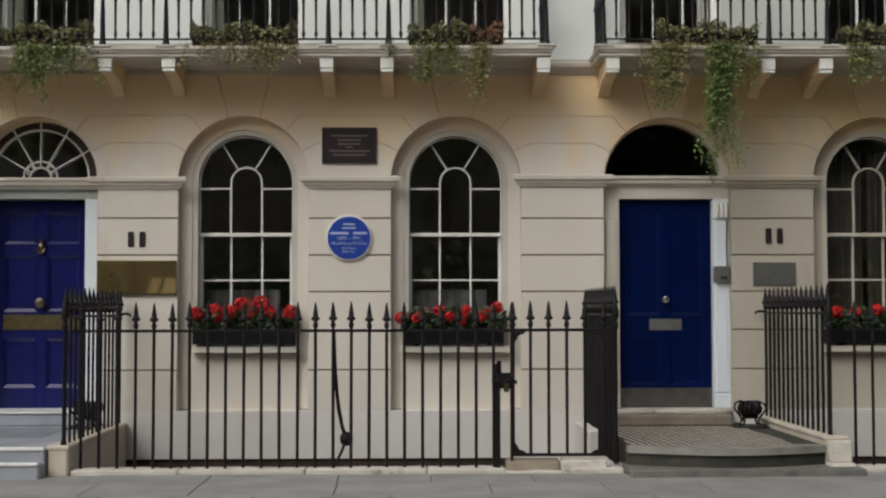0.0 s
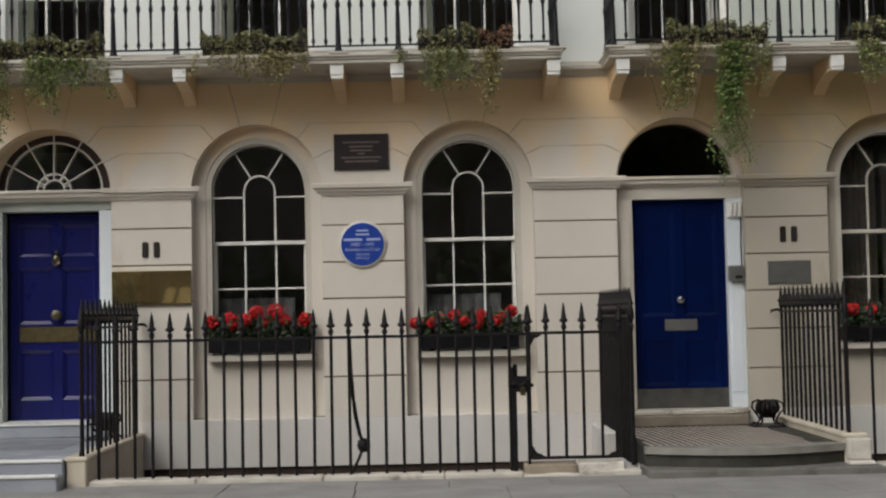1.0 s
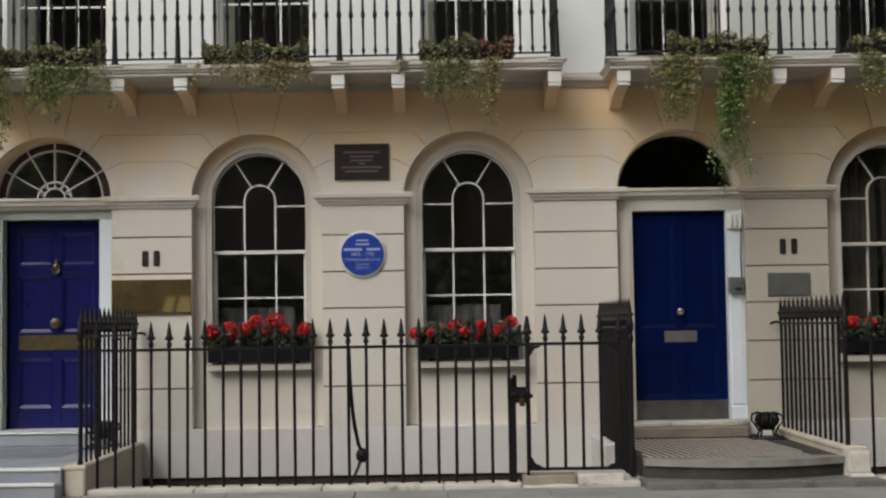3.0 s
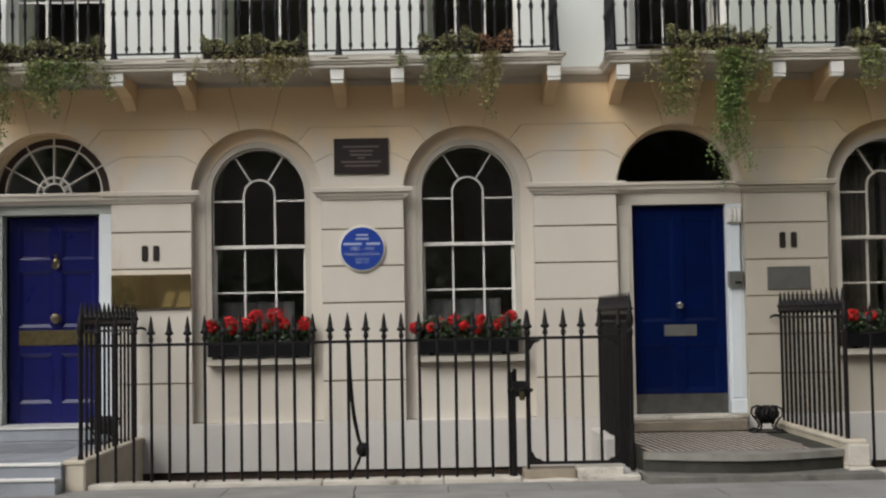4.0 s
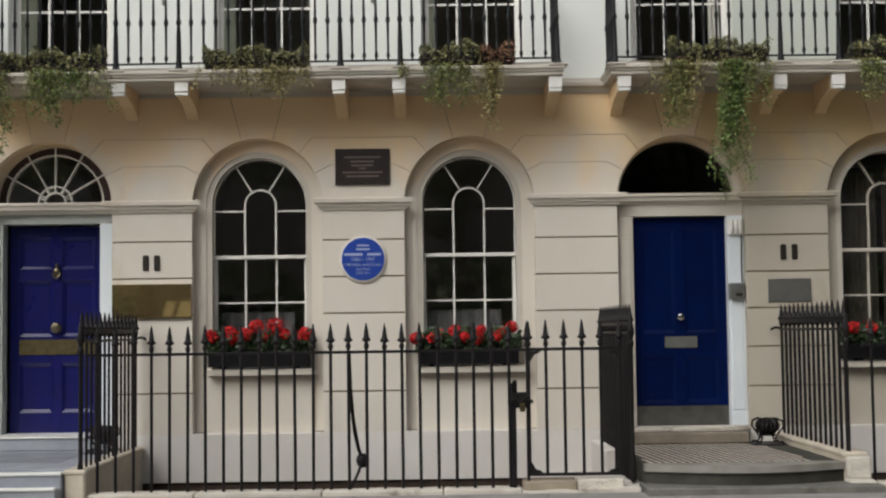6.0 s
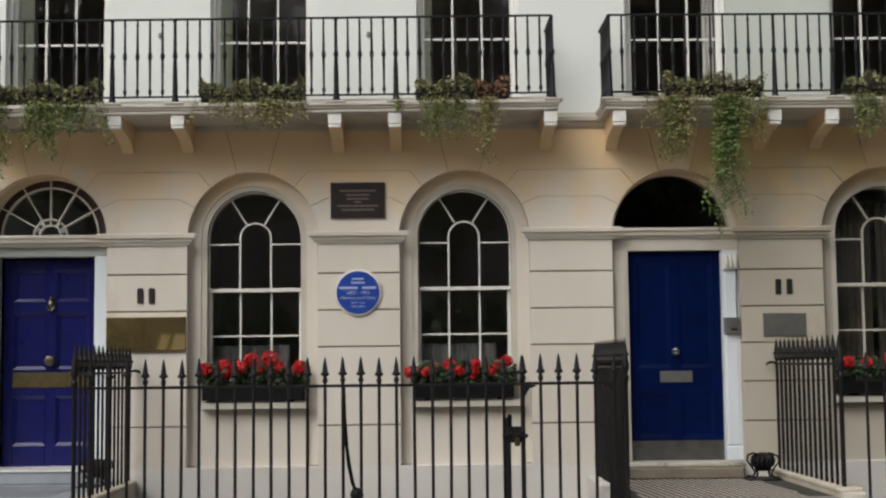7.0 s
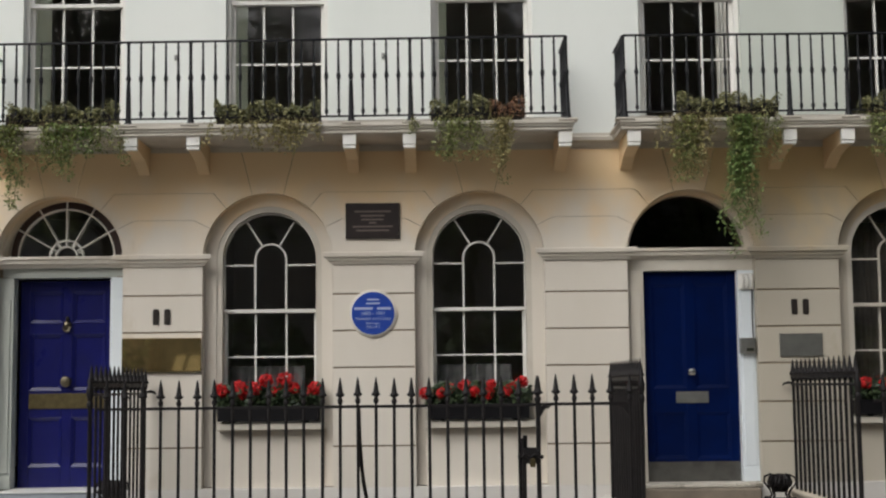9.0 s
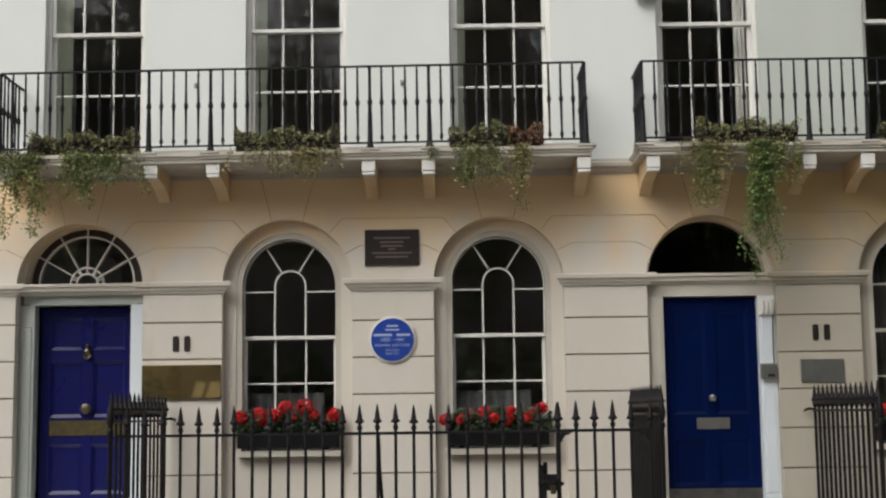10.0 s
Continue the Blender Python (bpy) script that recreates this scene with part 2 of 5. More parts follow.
IVY_DRY = leaf_material("dry_trailing_leaf", rgb(104, 98, 58), rgb(134, 126, 78), rgb(160, 152, 102))
IVY_RICH = leaf_material("bright_ivy_leaf", rgb(70, 92, 42), rgb(98, 120, 58), rgb(128, 148, 84))
STEM = material("plant_stem", rgb(92, 78, 50), rough=0.8)
TREELEAF = leaf_material("plane_tree_leaf", rgb(34, 50, 22), rgb(52, 72, 32), rgb(84, 104, 48))


# ---------------------------------------------------------------- mesh helpers
def mesh_of(bm, name, mat, smooth=False):
    bmesh.ops.recalc_face_normals(bm, faces=bm.faces)
    me = bpy.data.meshes.new(name)
    bm.to_mesh(me)
    bm.free()
    me.materials.append(mat)
    if smooth:
        me.shade_smooth()
        me.set_sharp_from_angle(angle=radians(40))
    return me


def part(name, bm, mat, parent=None, label="", smooth=False):
    ob = new(name, mesh_of(bm, name, mat, smooth))
    ob.parent = parent
    if label:
        tagged(ob, label)
    return ob


def empty(name, x, y, z, label, category, group="", kind=""):
    ob = new(name)
    ob.location = (x, y, z)
    ob.empty_display_size = 0.1
    return tagged(ob, label, category, group, kind)


def box(bm, x0, x1, y0, y1, z0, z1, bevel=0.0, seg=1):
    g = bmesh.ops.create_cube(bm, size=1, matrix=Matrix.LocRotScale(((x0 + x1) / 2, (y0 + y1) / 2, (z0 + z1) / 2), None, (x1 - x0, y1 - y0, z1 - z0)))
    if bevel:
        es = {e for v in g["verts"] for e in v.link_edges}
        bmesh.ops.bevel(bm, geom=list(es), offset=bevel, segments=seg, profile=0.5, affect="EDGES")
    return bm


def worn(bm, amount=0.006, seed=1):
    """Breaks the edges of a stone a little."""
    rng = random.Random(seed)
    bmesh.ops.subdivide_edges(bm, edges=[e for e in bm.edges if e.calc_length() > 0.12], cuts=5, use_grid_fill=True)
    for v in bm.verts:
        k = noise.noise(v.co * 9) + 0.6 * noise.noise(v.co * 31)
        v.co += Vector((rng.uniform(-0.3, 0.3), k, k)) * amount
    return bm


def boxes(*rows, bevel=0.0):
    bm = bmesh.new()
    for r in rows:
        box(bm, *r, bevel=bevel)
    return bm


def prism(bm, pts, y0, y1, inset=0.0):
    """A polygon in x, z drawn out from y0 (front) to y1, the front's rim chamfered by inset."""
    n = len(pts)
    c = [sum(p[k] for p in pts) / n for k in (0, 1)]
    rings = [(y1, 0.0), (y0 + inset, 0.0), (y0, inset)] if inset else [(y1, 0.0), (y0, 0.0)]
    vs = []
    for y, sh in rings:
        ring = []
        for i, (x, z) in enumerate(pts):
            if sh:
                (ax, az), (bx, bz) = pts[i - 1], pts[(i + 1) % n]
                d1, d2 = Vector((x - ax, z - az)).normalized(), Vector((bx - x, bz - z)).normalized()
                t = d1 + d2
                nn = Vector((-t.y, t.x)).normalized()
                if SIGN(pts) < 0:
                    nn = -nn
                x, z = x + nn.x * sh, z + nn.y * sh
            ring.append(bm.verts.new((x, y, z)))
        vs.append(ring)
    for a, b in zip(vs, vs[1:]):
        for i in range(n):
            j = (i + 1) % n
            bm.faces.new((a[i], a[j], b[j], b[i]))
    bm.faces.new(vs[-1])
    bm.faces.new(vs[0][::-1])
    return bm


def SIGN(pts):
    return 1 if sum(a[0] * b[1] - b[0] * a[1] for a, b in zip(pts, pts[1:] + pts[:1])) > 0 else -1


def strip(bm, inner, outer, y0, y1):
    """A band between two open lines of x, z with as many points, from y0 to y1."""
    ring = [[bm.verts.new((p[0], y, p[1])) for p in line] for line in (inner, outer) for y in (y0, y1)]
    i0, i1, o0, o1 = ring
    for k in range(len(inner) - 1):
        for a, b in ((i0, o0), (o0, o1), (o1, i1), (i1, i0)):
            bm.faces.new((a[k], a[k + 1], b[k + 1], b[k]))
    for k in (0, -1):
        bm.faces.new((i0[k], i1[k], o1[k], o0[k]))
    return bm


def arch(cx, hw, spring, bottom, n=28):
    """A line up the left side, round the arch and down the right."""
    return [(cx - hw, bottom)] + [(cx - hw * math.cos(math.pi * k / n), spring + hw * math.sin(math.pi * k / n)) for k in range(n + 1)] + [(cx + hw, bottom)]


def lathe(bm, profile, x, y, z, seg=10):
    """Profile rows of radius and height, turned about the upright through x, y."""
    rings = [[bm.verts.new((x + r * math.cos(2 * math.pi * k / seg), y + r * math.sin(2 * math.pi * k / seg), z + h)) for k in range(seg)] for r, h in profile]
    for a, b in zip(rings, rings[1:]):
        for k in range(seg):
            bm.faces.new((a[k], a[(k + 1) % seg], b[(k + 1) % seg], b[k]))
    bm.faces.new(rings[0][::-1])
    bm.faces.new(rings[-1])
    return bm


def tube(bm, pts, r, seg=6, ends=True):
    pts = [Vector(p) for p in pts]
    rings = []
    for i, p in enumerate(pts):
        d = (pts[min(i + 1, len(pts) - 1)] - pts[max(i - 1, 0)]).normalized()
        u = d.orthogonal().normalized() if abs(d.z) < 0.99 else Vector((1, 0, 0))
        v = d.cross(u).normalized()
        rad = r[i] if isinstance(r, (list, tuple)) else r
        rings.append([bm.verts.new(p + rad * (math.cos(2 * math.pi * k / seg) * u + math.sin(2 * math.pi * k / seg) * v)) for k in range(seg)])
    for a, b in zip(rings, rings[1:]):
        k0 = min(range(seg), key=lambda k: (a[0].co - b[k].co).length)
        for k in range(seg):
            bm.faces.new((a[k], a[(k + 1) % seg], b[(k + 1 + k0) % seg], b[(k + k0) % seg]))
    if ends:
        bm.faces.new(rings[0][::-1])
        bm.faces.new(rings[-1])
    return bm


def profile_x(bm, x0, x1, prof, end0=0.0, end1=0.0):
    """A moulding along x: rows of how far it stands out (towards -y) and height; the ends run back by as much times end0, end1."""
    a = [bm.verts.new((x0 - end0 * d, -d, h)) for d, h in prof]
    b = [bm.verts.new((x1 + end1 * d, -d, h)) for d, h in prof]
    n = len(prof)
    for k in range(n):
        bm.faces.new((a[k], a[(k + 1) % n], b[(k + 1) % n], b[k]))
    bm.faces.new(a[::-1])
    bm.faces.new(b)
    return bm


def leaves(bm, spots, size, rng, flat=0.0):
    """Small folded leaves, one at each spot."""
    for p in spots:
        s = size * rng.uniform(0.6, 1.3)
        u = Vector((rng.gauss(0, 1), rng.gauss(0, 1), rng.gauss(0, 1))).normalized()
        v = u.orthogonal().normalized()
        w = u.cross(v)
        p = Vector(p)
        q = [p - u * s * 0.5, p + v * s * 0.36 + w * s * 0.12, p + u * s * 0.55, p - v * s * 0.36 + w * s * 0.12]
        vs = [bm.verts.new(c) for c in q]
        bm.faces.new((vs[0], vs[1], vs[2]))
        bm.faces.new((vs[0], vs[2], vs[3]))


def text_mesh(words, size, x, y, z, mat, parent, name="lettering"):
    cu = bpy.data.curves.new(name, "FONT")
    cu.body, cu.size, cu.align_x, cu.align_y, cu.extrude = words, size, "CENTER", "CENTER", 0.001
    tmp = new(name + "_source", cu)
    me = bpy.data.meshes.new_from_object(tmp.evaluated_get(bpy.context.evaluated_depsgraph_get()))
    bpy.data.objects.remove(tmp)
    bpy.data.curves.remove(cu)
    me.transform(pose(x, y, z, 90, 0, 0))
    me.materials.clear()
    me.materials.append(mat)
    ob = new(name, me)
    ob.parent = parent
    return ob


# ---------------------------------------------------------------- plan of the front
BAYS = [-4.115, -1.828, 0.4975, 2.828, 5.16]         # centres of the ground-floor arches
HALF = [0.70, 0.711, 0.7135, 0.703, 0.71]          # half widths between the piers
IMPOST, IMPOST_TOP, SPRING = 2.87, 2.995, 2.93
IMPOST_DROP = [-0.035, -0.032, -0.024, -0.002, -0.012, -0.01]      # the settled terrace: mouldings sit lower towards one end
COURSES = [0.41, 0.863, 1.293, 1.712, 2.113, 2.516, 2.872]
BAND_1, BAND_2, BAND_TOP = 3.345, 3.645, 4.10
FACE, BACK = 0.0, 0.16
LEFT_END, RIGHT_END = -7.5, 8.5
WINDOWS_UP = [-4.0, -1.735, 0.56, 2.892, 5.2]
PARTY = 1.72


# ---------------------------------------------------------------- ground, road, lightwell
def ground():
    bm = bmesh.new()
    v = [bm.verts.new(p) for p in ((-400, -400, -0.14), (400, -400, -0.14), (400, -6.2, -0.14), (-400, -6.2, -0.14))]
    bm.faces.new(v)
    tagged(part("road", bm, ASPHALT), "pale paved road of the square before the pavement", "road", kind="structure")
    bm = boxes((-40, 40, -6.2, -5.95, -0.3, 0.025), bevel=0.02)
    tagged(part("kerb", bm, STONE), "worn granite kerb along the pavement", "kerb", kind="structure")
    bm = boxes((-40, 40, -5.95, -2.47, -0.3, -0.02))
    pav = tagged(part("pavement", bm, JOINT), "grey york stone pavement of large flags", "pavement", kind="structure")
    pav.location.z = 0.03
    bm = boxes((-40, 40, -2.47, 12, -3.0, -2.6))
    tagged(part("ground", bm, BRICK), "dark floor of the basement area below the street", "ground", kind="structure")
    return pav


PAVEMENT = ground()


def core_bay(bm, cx, hw, spring, xl, xr, zb, zt, y0, y1, bottom=None):
    """A wall panel from xl to xr with an arched opening in it."""
    bottom = zb if bottom is None else bottom
    ang = [math.pi * k / 28 for k in range(29)]
    ang += [math.pi - math.atan2(zt - spring, xr - cx), math.atan2(zt - spring, cx - xl)]
    ang.sort()
    inner, outer = [(cx - hw, bottom)], [(xl, bottom)]
    for a in ang:
        dx, dz = -math.cos(a), math.sin(a)
        inner.append((cx + hw * dx, spring + hw * dz))
        k = min([(xr - cx) / dx if dx > 1e-6 else 1e9, (xl - cx) / dx if dx < -1e-6 else 1e9, (zt - spring) / dz if dz > 1e-6 else 1e9])
        outer.append((cx + k * dx, spring + k * dz))
    inner.append((cx + hw, bottom))
    outer.append((xr, bottom))
    strip(bm, inner, outer, y0, y1)


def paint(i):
    """The stucco of bay or pier i; from 4 on the darker copy that carries the light's falloff."""
    return STUCCO_DIM if i >= 4 else STUCCO


def facade():
    """The rendered ground-floor wall: a core with arched openings; its raised blocks are laid on last."""
    edges = [LEFT_END] + [(BAYS[i] + HALF[i] + BAYS[i + 1] - HALF[i + 1]) / 2 for i in range(4)] + [RIGHT_END]
    bm = bmesh.new()
    for i, cx in enumerate(BAYS):
        is_door = i in (0, 3)
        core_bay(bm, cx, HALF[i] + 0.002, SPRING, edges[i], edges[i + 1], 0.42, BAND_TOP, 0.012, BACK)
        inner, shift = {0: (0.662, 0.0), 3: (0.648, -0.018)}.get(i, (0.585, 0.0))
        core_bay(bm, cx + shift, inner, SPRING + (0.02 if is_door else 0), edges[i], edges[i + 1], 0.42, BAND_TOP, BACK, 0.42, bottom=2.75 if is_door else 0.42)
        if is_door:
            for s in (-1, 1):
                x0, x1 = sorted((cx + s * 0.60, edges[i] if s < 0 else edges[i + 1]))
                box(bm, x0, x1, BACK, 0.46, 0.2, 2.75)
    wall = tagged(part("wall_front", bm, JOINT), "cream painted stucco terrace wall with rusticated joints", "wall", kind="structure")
    # window aprons and the plain inner edge round each arch
    for i in (1, 2, 4):
        bm = boxes((BAYS[i] - 0.60, BAYS[i] + 0.60, 0.10, BACK + 0.02, 0.405, 1.04), bevel=0.006)
        part("apron", bm, paint(i), wall)
        bm = bmesh.new()
        strip(bm, arch(BAYS[i], 0.58, SPRING, 0.43), arch(BAYS[i], HALF[i] + 0.001, SPRING, 0.43), BACK - 0.02, BACK + 0.004)
        part("window_surround", bm, paint(i), wall)
    for i, inner, shift in ((0, 0.662, 0.0), (3, 0.648, -0.018)):
        bm = bmesh.new()
        strip(bm, arch(BAYS[i] + shift, inner - 0.002, SPRING + 0.02, 2.98), arch(BAYS[i], HALF[i] + 0.001, SPRING, 2.98), BACK - 0.008, BACK + 0.2)
        part("door_arch_surround", bm, paint(i), wall)
    # plinth below, painted a greyer tone, and the brick of the area under it
    bm = boxes((LEFT_END, RIGHT_END, -0.005, 0.42, -0.10, 0.42), bevel=0.004)
    tagged(part("plinth", bm, PLINTH), "greyer painted plinth at the foot of the wall", "plinth", kind="structure")
    bm = boxes((LEFT_END, RIGHT_END, 0.03, 0.42, -2.6, -0.10))
    tagged(part("wall_basement", bm, BRICK), "dark basement brick wall below the plinth", "wall", kind="structure")
    return wall, edges


WALL, EDGES = facade()


def impost_mouldings():
    prof = [(-0.10, 2.87), (0.022, 2.87), (0.03, 2.895), (0.05, 2.905), (0.055, 2.93), (0.085, 2.945), (0.09, 2.985), (0.08, 2.997), (-0.10, 2.997)]
    for i in range(6):
        x0 = LEFT_END if i == 0 else BAYS[i - 1] + HALF[i - 1]
        x1 = RIGHT_END if i == 5 else BAYS[i] - HALF[i]
        bm = profile_x(bmesh.new(), x0, x1, [(d, h + IMPOST_DROP[i]) for d, h in prof], 1.15, 1.15)
        tagged(part("impost_moulding", bm, paint(i)), "cream moulded impost band on a pier", "moulding", "impost mouldings", "structure")


impost_mouldings()


# ---------------------------------------------------------------- first-floor wall
def upper_wall():
    z0, z1, zh = 4.28, 9.2, 7.25
    # The right wall's greyer tone stands for light that falls off gradually.
    walls = ((LEFT_END, 2.315, "wall_upper_white", STUCCO_UP, WINDOWS_UP[:3]), (2.315, RIGHT_END, "wall_upper_dimmed", STUCCO_GREY, WINDOWS_UP[3:]))
    for xl, xr, name, mat, wins in walls:
        bm, x = bmesh.new(), xl
        for c in wins:
            box(bm, x, c - 0.57, 0.03, 0.42, z0, zh)
            x = c + 0.57
        box(bm, x, xr, 0.03, 0.42, z0, zh)
        box(bm, xl, xr, 0.03, 0.42, zh, z1)
        bmesh.ops.remove_doubles(bm, verts=bm.verts, dist=1e-4)
        tagged(part(name, bm, mat), "smooth off-white stucco wall of the first floor", "wall", kind="structure")
    bm = boxes((LEFT_END, RIGHT_END, 0.012, 0.42, 4.10, 4.28))
    tagged(part("trim_floor_band", bm, FRAME), "cream band of wall behind the balconies", "trim", kind="structure")
    prof = [(-0.10, 4.11), (0.0, 4.11), (0.03, 4.14), (0.04, 4.16), (0.085, 4.18), (0.09, 4.22), (0.03, 4.24), (-0.10, 4.25)]
    bm = profile_x(bmesh.new(), 1.38, 2.12, prof)
    tagged(part("trim_string_course", bm, FRAME), "cream string course moulding between the balconies", "trim", kind="structure")
    bm = boxes((LEFT_END, RIGHT_END, 0.0, 8.0, 9.2, 9.4))
    tagged(part("roof", bm, LEAD), "flat grey roof slab", "roof", kind="structure")


upper_wall()


# ---------------------------------------------------------------- rooms behind the windows
def rooms():
    for name, z0, z1 in (("ground_floor", 0.42, 4.0), ("first_floor", 4.22, 9.2)):
        bm = boxes((LEFT_END, RIGHT_END, 5.0, 5.2, z0, z1), (LEFT_END - 0.2, LEFT_END, 0.0, 5.2, z0, z1), (RIGHT_END, RIGHT_END + 0.2, 0.0, 5.2, z0, z1),
                   (PARTY - 0.1, PARTY + 0.1, 0.43, 5.0, z0, z1), (-3.05, -2.95, 0.43, 5.0, z0, z1), (3.95, 4.05, 0.43, 5.0, z0, z1))
        tagged(part("wall_inside_" + name, bm, ROOM), "dim inner walls of the rooms", "wall", kind="structure")
        bm = boxes((LEFT_END, RIGHT_END, 0.42, 5.0, z0 - 0.1, z0))
        tagged(part("floor_" + name, bm, FLOORBOARD), "dark boarded floor inside the house", "floor", kind="structure")
        bm = boxes((LEFT_END, RIGHT_END, 0.42, 5.0, z1, z1 + 0.1))
        tagged(part("ceiling_" + name, bm, ROOM), "plain dim ceiling", "ceiling", kind="structure")


rooms()


# ---------------------------------------------------------------- ground-floor sash windows
def bar_arc(bm, cx, cz, r, a0, a1, w, y0, y1, n=14):
    pts = [(a0 + (a1 - a0) * k / n) for k in range(n + 1)]
    strip(bm, [(cx + (r - w) * math.cos(a), cz + (r - w) * math.sin(a)) for a in pts], [(cx + r * math.cos(a), cz + r * math.sin(a)) for a in pts], y0, y1)


def bar_line(bm, x0, z0, x1, z1, w, y0, y1):
    d = Vector((x1 - x0, z1 - z0)).normalized() * (w / 2)
    prism(bm, [(x0 - d.y, z0 + d.x), (x0 + d.y, z0 - d.x), (x1 + d.y, z1 - d.x), (x1 - d.y, z1 + d.x)], y0, y1)


def arched_window(name, cx, WHITE=WHITE):
    hw, y = 0.518, 0.30
    win = empty(name, cx, y, 1.08, "arched sash window with white glazing bars and dark panes", "window", "arched windows", "structure")
    win.location = (0, 0, 0)
    bm = strip(bmesh.new(), arch(cx, hw, SPRING, 1.04), arch(cx, 0.583, SPRING, 1.04), 0.155, 0.36)
    part("window_frame", bm, FRAME, win)
    bm = boxes((cx - (0.55 if cx < -1 else 0.61), cx + 0.625, -0.03, 0.30, 1.045, 1.122), bevel=0.008)
    part("window_sill", bm, FRAME, win)
    # upper sash, in front
    bm = bmesh.new()
    strip(bm, arch(cx, hw - 0.012, SPRING, 2.36), arch(cx, hw + 0.004, SPRING, 2.36), y - 0.012, y + 0.015)
    box(bm, cx - hw, cx + hw, y - 0.035, y + 0.015, 2.335, 2.372)
    sash = part("upper_sash", bm, WHITE, win)
    b = 0.02
    for s in (-1, 1):
        part("glazing_bar", boxes((cx + s * 0.172 - b / 2, cx + s * 0.172 + b / 2, y - 0.025, y + 0.01, 2.37, 2.93)), WHITE, sash)
        part("glazing_bar", boxes((min(cx + s * 0.18, cx + s * hw), max(cx + s * 0.18, cx + s * hw), y - 0.025, y + 0.01, 2.855, 2.873)), WHITE, sash)
        bm = bmesh.new()
        a = radians(90 - s * 32)
        bar_line(bm, cx + 0.18 * math.cos(a), 2.93 + 0.18 * math.sin(a), cx + 0.50 * math.cos(a), SPRING + 0.50 * math.sin(a), 0.018, y - 0.025, y + 0.01)
        part("radial_glazing_bar", bm, WHITE, sash)
    bm = bmesh.new()
    bar_arc(bm, cx, 2.93, 0.182, 0, math.pi, b, y - 0.025, y + 0.01)
    part("arched_glazing_bar", bm, WHITE, sash)
    # lower sash, behind
    y2 = y + 0.05
    bm = boxes((cx - hw, cx - hw + 0.035, y2 - 0.03, y2 + 0.02, 1.09, 2.36), (cx + hw - 0.035, cx + hw, y2 - 0.03, y2 + 0.02, 1.09, 2.36),
               (cx - hw, cx + hw, y2 - 0.028, y2 + 0.018, 1.085, 1.15), (cx - hw, cx + hw, y2 - 0.028, y2 + 0.018, 2.33, 2.355))
    low = part("lower_sash", bm, WHITE, win)
    for s in (-1, 1):
        part("glazing_bar", boxes((cx + s * 0.172 - b / 2, cx + s * 0.172 + b / 2, y2 - 0.025, y2 + 0.01, 1.15, 2.335)), WHITE, low)
    for z in (1.845, 1.42):
        part("glazing_bar", boxes((cx - hw + 0.03, cx + hw - 0.03, y2 - 0.023, y2 + 0.008, z - 0.009, z + 0.009)), WHITE, low)
    # panes
    bm = bmesh.new()
    pts = arch(cx, hw - 0.02, SPRING, 2.36)
    prism(bm, pts, y - 0.003, y)
    p = part("pane", bm, GLASS, sash)
    p.visible_shadow = False
    for k in range(3):
        for z0, z1 in ((1.14, 1.42), (1.42, 1.845), (1.845, 2.34)):
            x0, x1 = cx - 0.48 + 0.32 * k, cx - 0.16 + 0.32 * k
            p = part("pane", boxes((x0, x1, y2 - 0.004, y2, z0, z1)), GLASS, low)
            p.visible_shadow = False
    return win


# window_3 gets the greyer paint: the shade on its bars is put into the colour.
for i, k in ((1, "window_1"), (2, "window_2"), (4, "window_3")):
    arched_window(k, BAYS[i], FRAME if i == 4 else WHITE)


def curtain(cx, w, y, z0, z1, mat, label, name="curtain", folds=7):
    n = folds * 8
    front = [(cx - w / 2 + w * k / n, y + 0.03 * math.sin(2 * math.pi * folds * k / n) + 0.008 * math.sin(k * 1.7)) for k in range(n + 1)]
    bm = bmesh.new()
    rows = [[bm.verts.new((x, yy + d, z)) for x, yy in front] for z, d in ((z0, 0), (z1, 0), (z1, 0.006), (z0, 0.006))]
    for a, b in zip(rows, rows[1:] + rows[:1]):
        for k in range(n):
            bm.faces.new((a[k], a[k + 1], b[k + 1], b[k]))
    return tagged(part(name, bm, mat, smooth=True), label, "curtain")


curtain(3.34, 0.13, 0.46, 4.23, 7.2, WHITE, "white net curtain drawn to the side of the tall window", "net_curtain", 3)
curtain(4.92, 0.46, 0.50, 0.43, 3.3, CURTAIN, "brown-grey full-length curtain hanging inside the window")
curtain(5.43, 0.44, 0.50, 0.43, 3.3, CURTAIN, "brown-grey full-length curtain hanging inside the window")
for i in (1, 2):
    curtain(BAYS[i] - 0.06, 0.84, 0.48, 0.43, 1.74, BLIND, "pale grey half-height cloth behind the lower panes", "cafe_curtain", 5)


